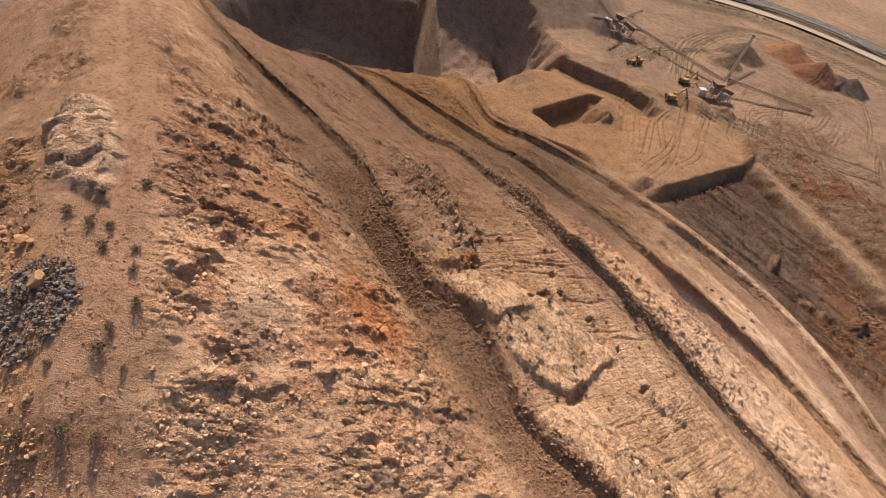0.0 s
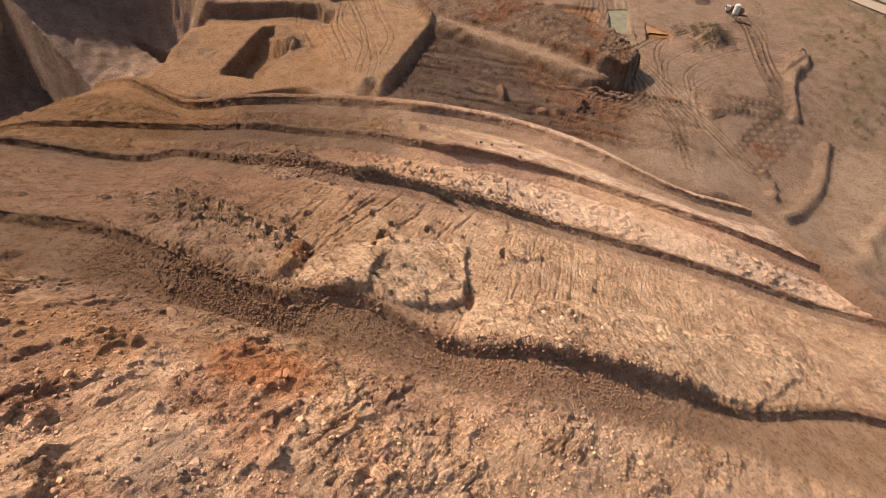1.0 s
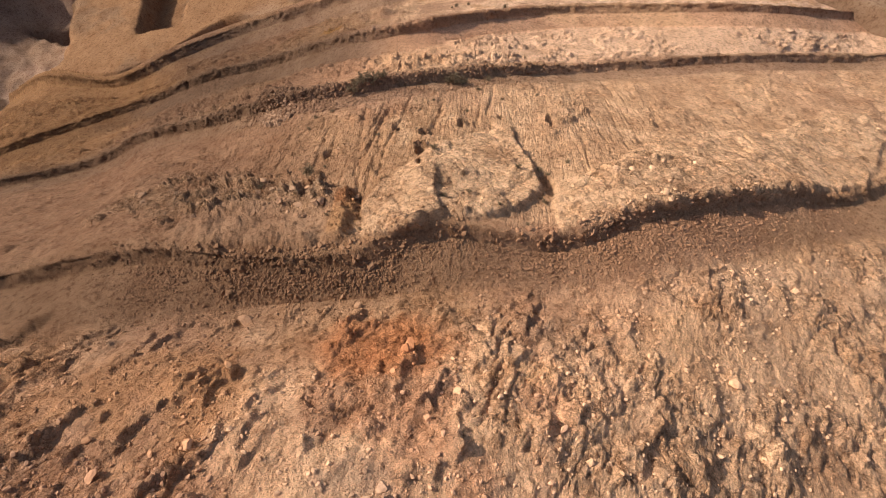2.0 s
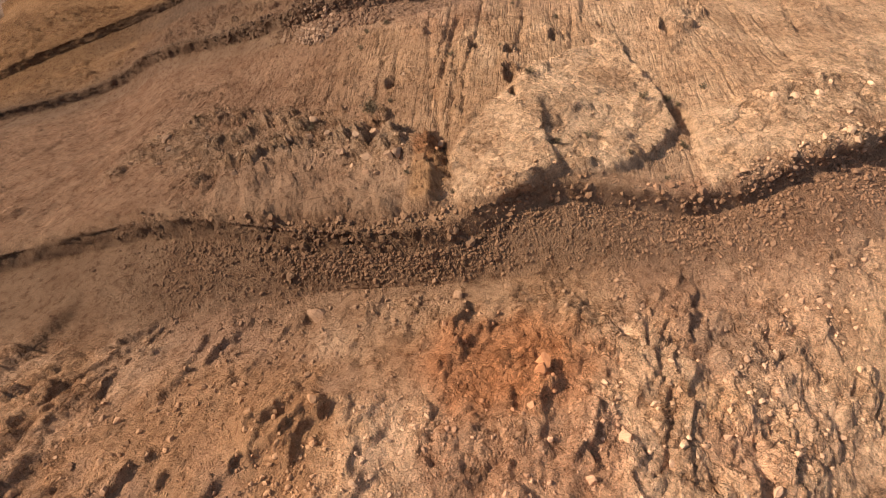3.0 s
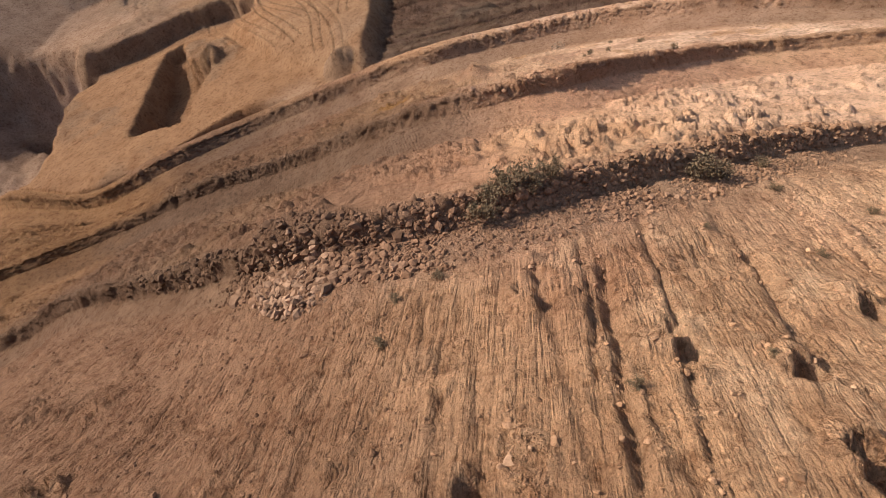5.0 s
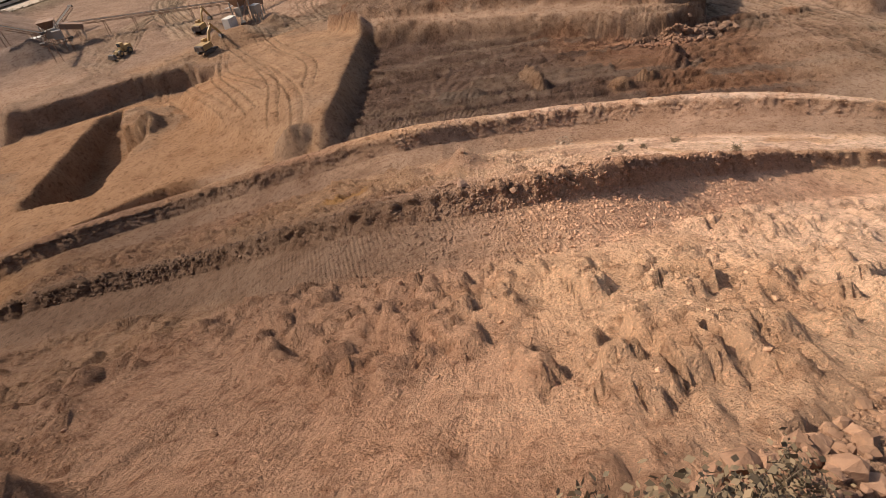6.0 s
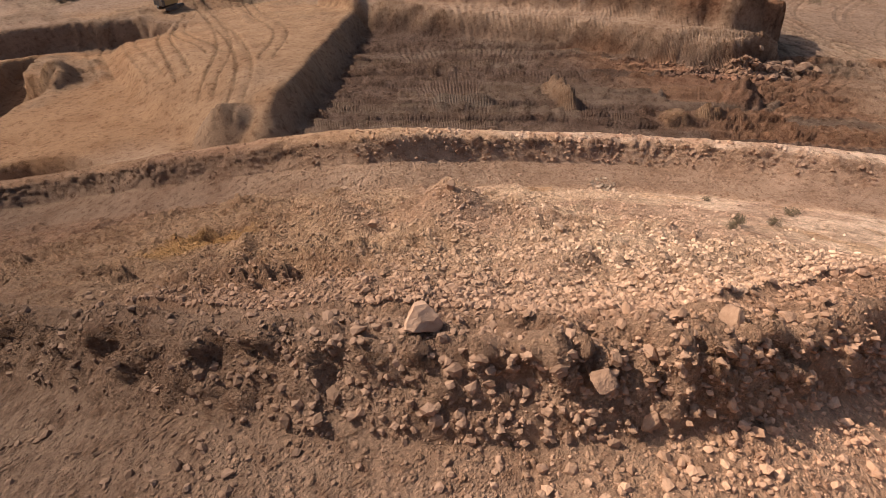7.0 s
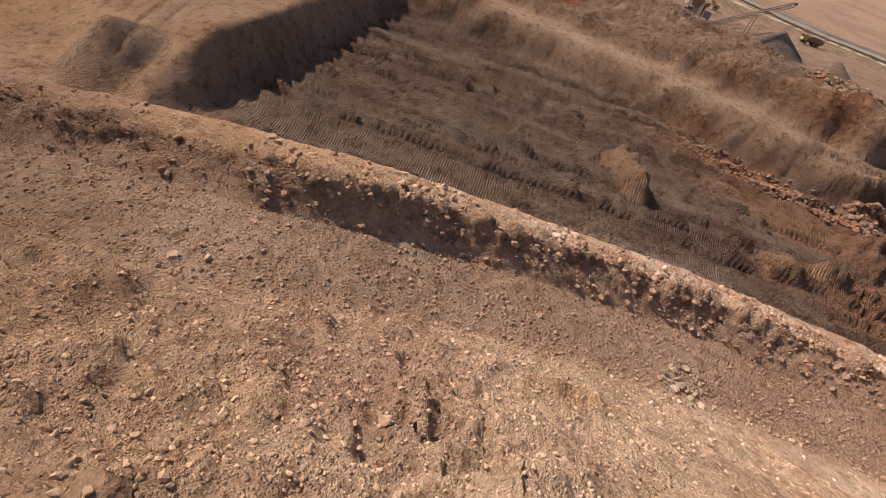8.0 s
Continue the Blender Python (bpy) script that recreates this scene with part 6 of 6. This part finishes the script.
def shed(x, y, turn, w, d, h, label):
    ob = thing("shed", label, "shed", (x, y, ground_z(x, y) - 0.1), turn)
    bm = bmesh.new()
    box(bm, (0, 0, h / 2), (w, d, h))
    part("wall", bm, CONCRETE, ob)
    bm = bmesh.new()
    box(bm, (0, 0, h + 0.12), (w + 0.6, d + 0.6, 0.22), 4, 0, 0)
    part("roof", bm, CONCRETE, ob)
    bm = bmesh.new()
    box(bm, (0, -d / 2, 1.1), (1.2, 0.1, 2.1))
    part("door", bm, DARKSTEEL, ob)
    bm = bmesh.new()
    box(bm, (w * 0.3, -d / 2, 1.7), (1.2, 0.08, 0.9))
    part("window", bm, GLASS, ob)


excavator(79, 222, 20)
excavator(89, 246, 35)
loader(66, 252, 200)
loader(264, 221, 120)
dump_truck(239, 142, 130)
dump_truck(283, 189, 140, "dusty yellow dump truck with an open body", YELLOW)
dump_truck(205, 205, 60, "dusty dump truck beside a feed hopper")
crusher(100, 238, 20, "rusty screening plant with a hopper among feed heaps")
crusher(57, 284, -20, "rusty crushing plant with conveyors on the quarry yard")
crusher(212, 196, 30, "grey crushing plant with a hopper on posts")
conveyor((62, 288), (108, 256), 5.5, 3.0, "long rusty belt conveyor crossing the yard")
conveyor((106, 250), (152, 254), 6.0, 2.0, "rusty belt conveyor running out to a stockpile")
conveyor((97, 233), (108, 252), 1.5, 7.0, "short steep belt conveyor feeding the long belt")
conveyor((54, 280), (40, 292), 3.0, 7.5, "rusty belt conveyor over a stockpile")
conveyor((60, 278), (50, 264), 3.0, 6.5, "rusty belt conveyor over a stockpile")
conveyor((56, 290), (70, 304), 3.0, 7.0, "rusty belt conveyor over a stockpile")
conveyor((112, 262), (128, 300), 3.0, 8.0, "rusty belt conveyor rising over a dark stockpile")
conveyor((214, 190), (231, 179), 3.0, 8.5, "rusty belt conveyor rising over a dark stockpile")
conveyor((208, 200), (200, 190), 2.0, 5.5, "short rusty belt conveyor at a hopper")
silo(232, 137)
shed(260, 260, 40, 9, 5, 3.2, "low block shed with a pale flat roof")
shed(272, 254, 40, 6, 4, 3.0, "small white-roofed block shed beside the highway")

# ---- highway ----
def ribbon(name, pts, offset, width, lift_, material, label, category="road", thick=0.0):
    """A strip along a line on the plan, laid on the ground."""
    p = spline([(x, y, 0) for x, y in pts], np.linspace(0, len(pts) - 1, 220))[:, :2]
    d = np.gradient(p, axis=0)
    n = np.stack([-d[:, 1], d[:, 0]], -1) / np.linalg.norm(d, axis=1)[:, None]
    c = p + n * offset
    bm = bmesh.new()
    rows_ = []
    for k in range(len(c)):
        z = ground_z(*c[k]) + lift_
        a, b = c[k] + n[k] * width / 2, c[k] - n[k] * width / 2
        ring = [bm.verts.new((*a, z)), bm.verts.new((*b, z))]
        if thick:
            ring += [bm.verts.new((*b, z - thick)), bm.verts.new((*a, z - thick))]
        rows_.append(ring)
    m = len(rows_[0])
    for r0, r1 in zip(rows_[:-1], rows_[1:]):
        for k in range(m if thick else 1):
            bm.faces.new((r0[k], r0[(k + 1) % m], r1[(k + 1) % m], r1[k]))
    me = bpy.data.meshes.new(name)
    bm.to_mesh(me)
    bm.free()
    me.materials.append(material)
    return tagged(new(name, me), label, category, kind="structure")


VERGE = plain("verge_dust", (0.40, 0.30, 0.22), 0.95, scale=0.1)
ribbon("road_verge", HIGHWAY, 4.0, 13.0, 0.55, VERGE, "pale dusty verge of the highway")
ribbon("road", HIGHWAY, 16.0, 11.0, 0.62, ASPHALT, "grey asphalt carriageway of the highway")
ribbon("median", HIGHWAY, 24.0, 5.0, 0.6, VERGE, "pale median strip of the highway")
ribbon("road", HIGHWAY, 32.0, 11.0, 0.62, ASPHALT, "grey asphalt carriageway of the highway")
ribbon("barrier", HIGHWAY, 10.0, 0.5, 1.5, CONCRETE, "pale concrete crash barrier beside the highway", "barrier", 1.0)
ribbon("barrier", HIGHWAY, 22.0, 0.5, 1.5, CONCRETE, "pale concrete crash barrier on the median", "barrier", 1.0)


def car(x, y, turn, paint, label):
    ob = thing("car", label, "car", (x, y, ground_z(x, y) + 0.64), turn, "cars on the highway")
    bm = bmesh.new()
    box(bm, (0, 0, 0.62), (4.4, 1.8, 0.6), taper=0.95)
    part("body", bm, paint, ob)
    bm = bmesh.new()
    box(bm, (-0.2, 0, 1.2), (2.4, 1.6, 0.6), taper=0.75)
    part("cabin", bm, GLASS, ob)
    bm = bmesh.new()
    box(bm, (-0.2, 0, 1.52), (1.75, 1.2, 0.06))
    part("roof", bm, paint, ob)
    for wx in (-1.4, 1.4):
        for wy in (-0.85, 0.85):
            bm = bmesh.new()
            tube(bm, (wx, wy - 0.11, 0.32), (wx, wy + 0.11, 0.32), 0.32, sides=12)
            part("wheel", bm, RUBBER, ob)


def on_highway(t, offset):
    p = spline([(x, y, 0) for x, y in HIGHWAY], np.array([t, t + 0.01]))
    d = p[1] - p[0]
    n = np.array([-d[1], d[0]]) / np.hypot(d[0], d[1])
    return p[0, 0] + n[0] * offset, p[0, 1] + n[1] * offset, math.degrees(math.atan2(d[1], d[0]))


for _t, _o, _p, _w in ((3.75, 17, WHITE, "white car driving on the highway"), (4.9, 31, WHITE, "white car driving on the highway"), (2.2, 17, DARKSTEEL, "dark car driving on the highway"), (5.4, 17, WHITE, "white car driving on the highway")):
    car(*on_highway(_t, _o), _p, _w)

SCRUB_LEAF, _nt3, _b3 = mat_new("scrub_leaves")
_info = _nt3.nodes.new("ShaderNodeNewGeometry")
_nt3.links.new(mix(_nt3, (0.10, 0.07, 0.04), (0.24, 0.17, 0.095), _info.outputs["Random Per Island"]), _b3.inputs["Base Color"])
_b3.inputs["Roughness"].default_value = 0.85
# scrub along the bank and round the ponds, too many to count
def scrub(label, places, sizes, seed):
    """Many small bushes as one mesh of leaves."""
    rng = np.random.default_rng(seed)
    n = 80
    k = len(places)
    c = places[:, None, :] + rng.normal(size=(k, n, 3)) * sizes[:, None, None] * (0.30, 0.30, 0.2) + np.array((0, 0, 1)) * (sizes * 0.3)[:, None, None]
    u = rng.normal(size=(k, n, 3))
    u /= np.linalg.norm(u, axis=2)[..., None]
    w = np.cross(u, rng.normal(size=(k, n, 3)))
    w /= np.linalg.norm(w, axis=2)[..., None]
    r = (sizes * 0.085)[:, None, None]
    v = np.stack([c + u * r, c + w * r, c - u * r], 2).reshape(-1, 3)
    me = bpy.data.meshes.new("scrub")
    me.from_pydata(v.tolist(), [], np.arange(len(v)).reshape(-1, 3).tolist())
    me.materials.append(SCRUB_LEAF)
    return tagged(new("scrub", me), label, "scrub", kind="stuff")


_rng = np.random.default_rng(9)
_pl = []
for _ in range(420):
    _x, _y, _ = on_highway(_rng.uniform(1.0, 6.8), -14 + _rng.normal() * 2.5)
    _pl.append((_x, _y, ground_z(_x, _y)))
for _ in range(160):
    _x, _y = 206 + _rng.normal() * 6, 128 + _rng.normal() * 5
    _pl.append((_x, _y, ground_z(_x, _y)))
for _ in range(500):
    _x, _y = 205 + 120 * _rng.random(), -20 + 130 * _rng.random()
    if _y > 60 + 0.85 * (_x - 200):
        continue
    _pl.append((_x, _y, ground_z(_x, _y)))
scrub("dark scrub along the highway bank and pond edges", np.array(_pl), _rng.uniform(1.0, 2.6, len(_pl)), 10)

# stones on the quarry floor below its cut face
def floor_stones(n, line, spread, lo, hi, seed, label):
    rng = np.random.default_rng(seed)
    t = rng.random(n) * (len(line) - 1)
    p = spline([(x, y, 0) for x, y in line], t)
    p[:, :2] += rng.normal(size=(n, 2)) * spread
    p[:, 2] = [ground_z(x, y) for x, y in p[:, :2]]
    tint = np.array([GS[np.searchsorted(_gys, y), np.searchsorted(_gxs, x)] for x, y in p[:, :2]])
    return tagged(new("loose_stones", stones_mesh("loose_stones", p, sizes_of(n, lo, hi, seed), LOOSE, seed, tints=tint)), label, "stones", kind="stuff")


floor_stones(1900, [(95, 172), (101, 158), (106.5, 146), (110.5, 136), (114, 127), (117.5, 118.5), (122, 111), (131, 106.5)], 1.1, 0.25, 1.7, 4001, "stones fallen below the cut face")
floor_stones(1500, [(118, 172), (128, 155), (138, 138), (146, 124)], 4.5, 0.25, 1.1, 4002, "broken rock heaped behind the haul road")
floor_stones(1200, [(70, 130), (90, 118), (110, 104), (130, 96)], 5.0, 0.12, 0.5, 4003, "small stones scattered on the worked floor")
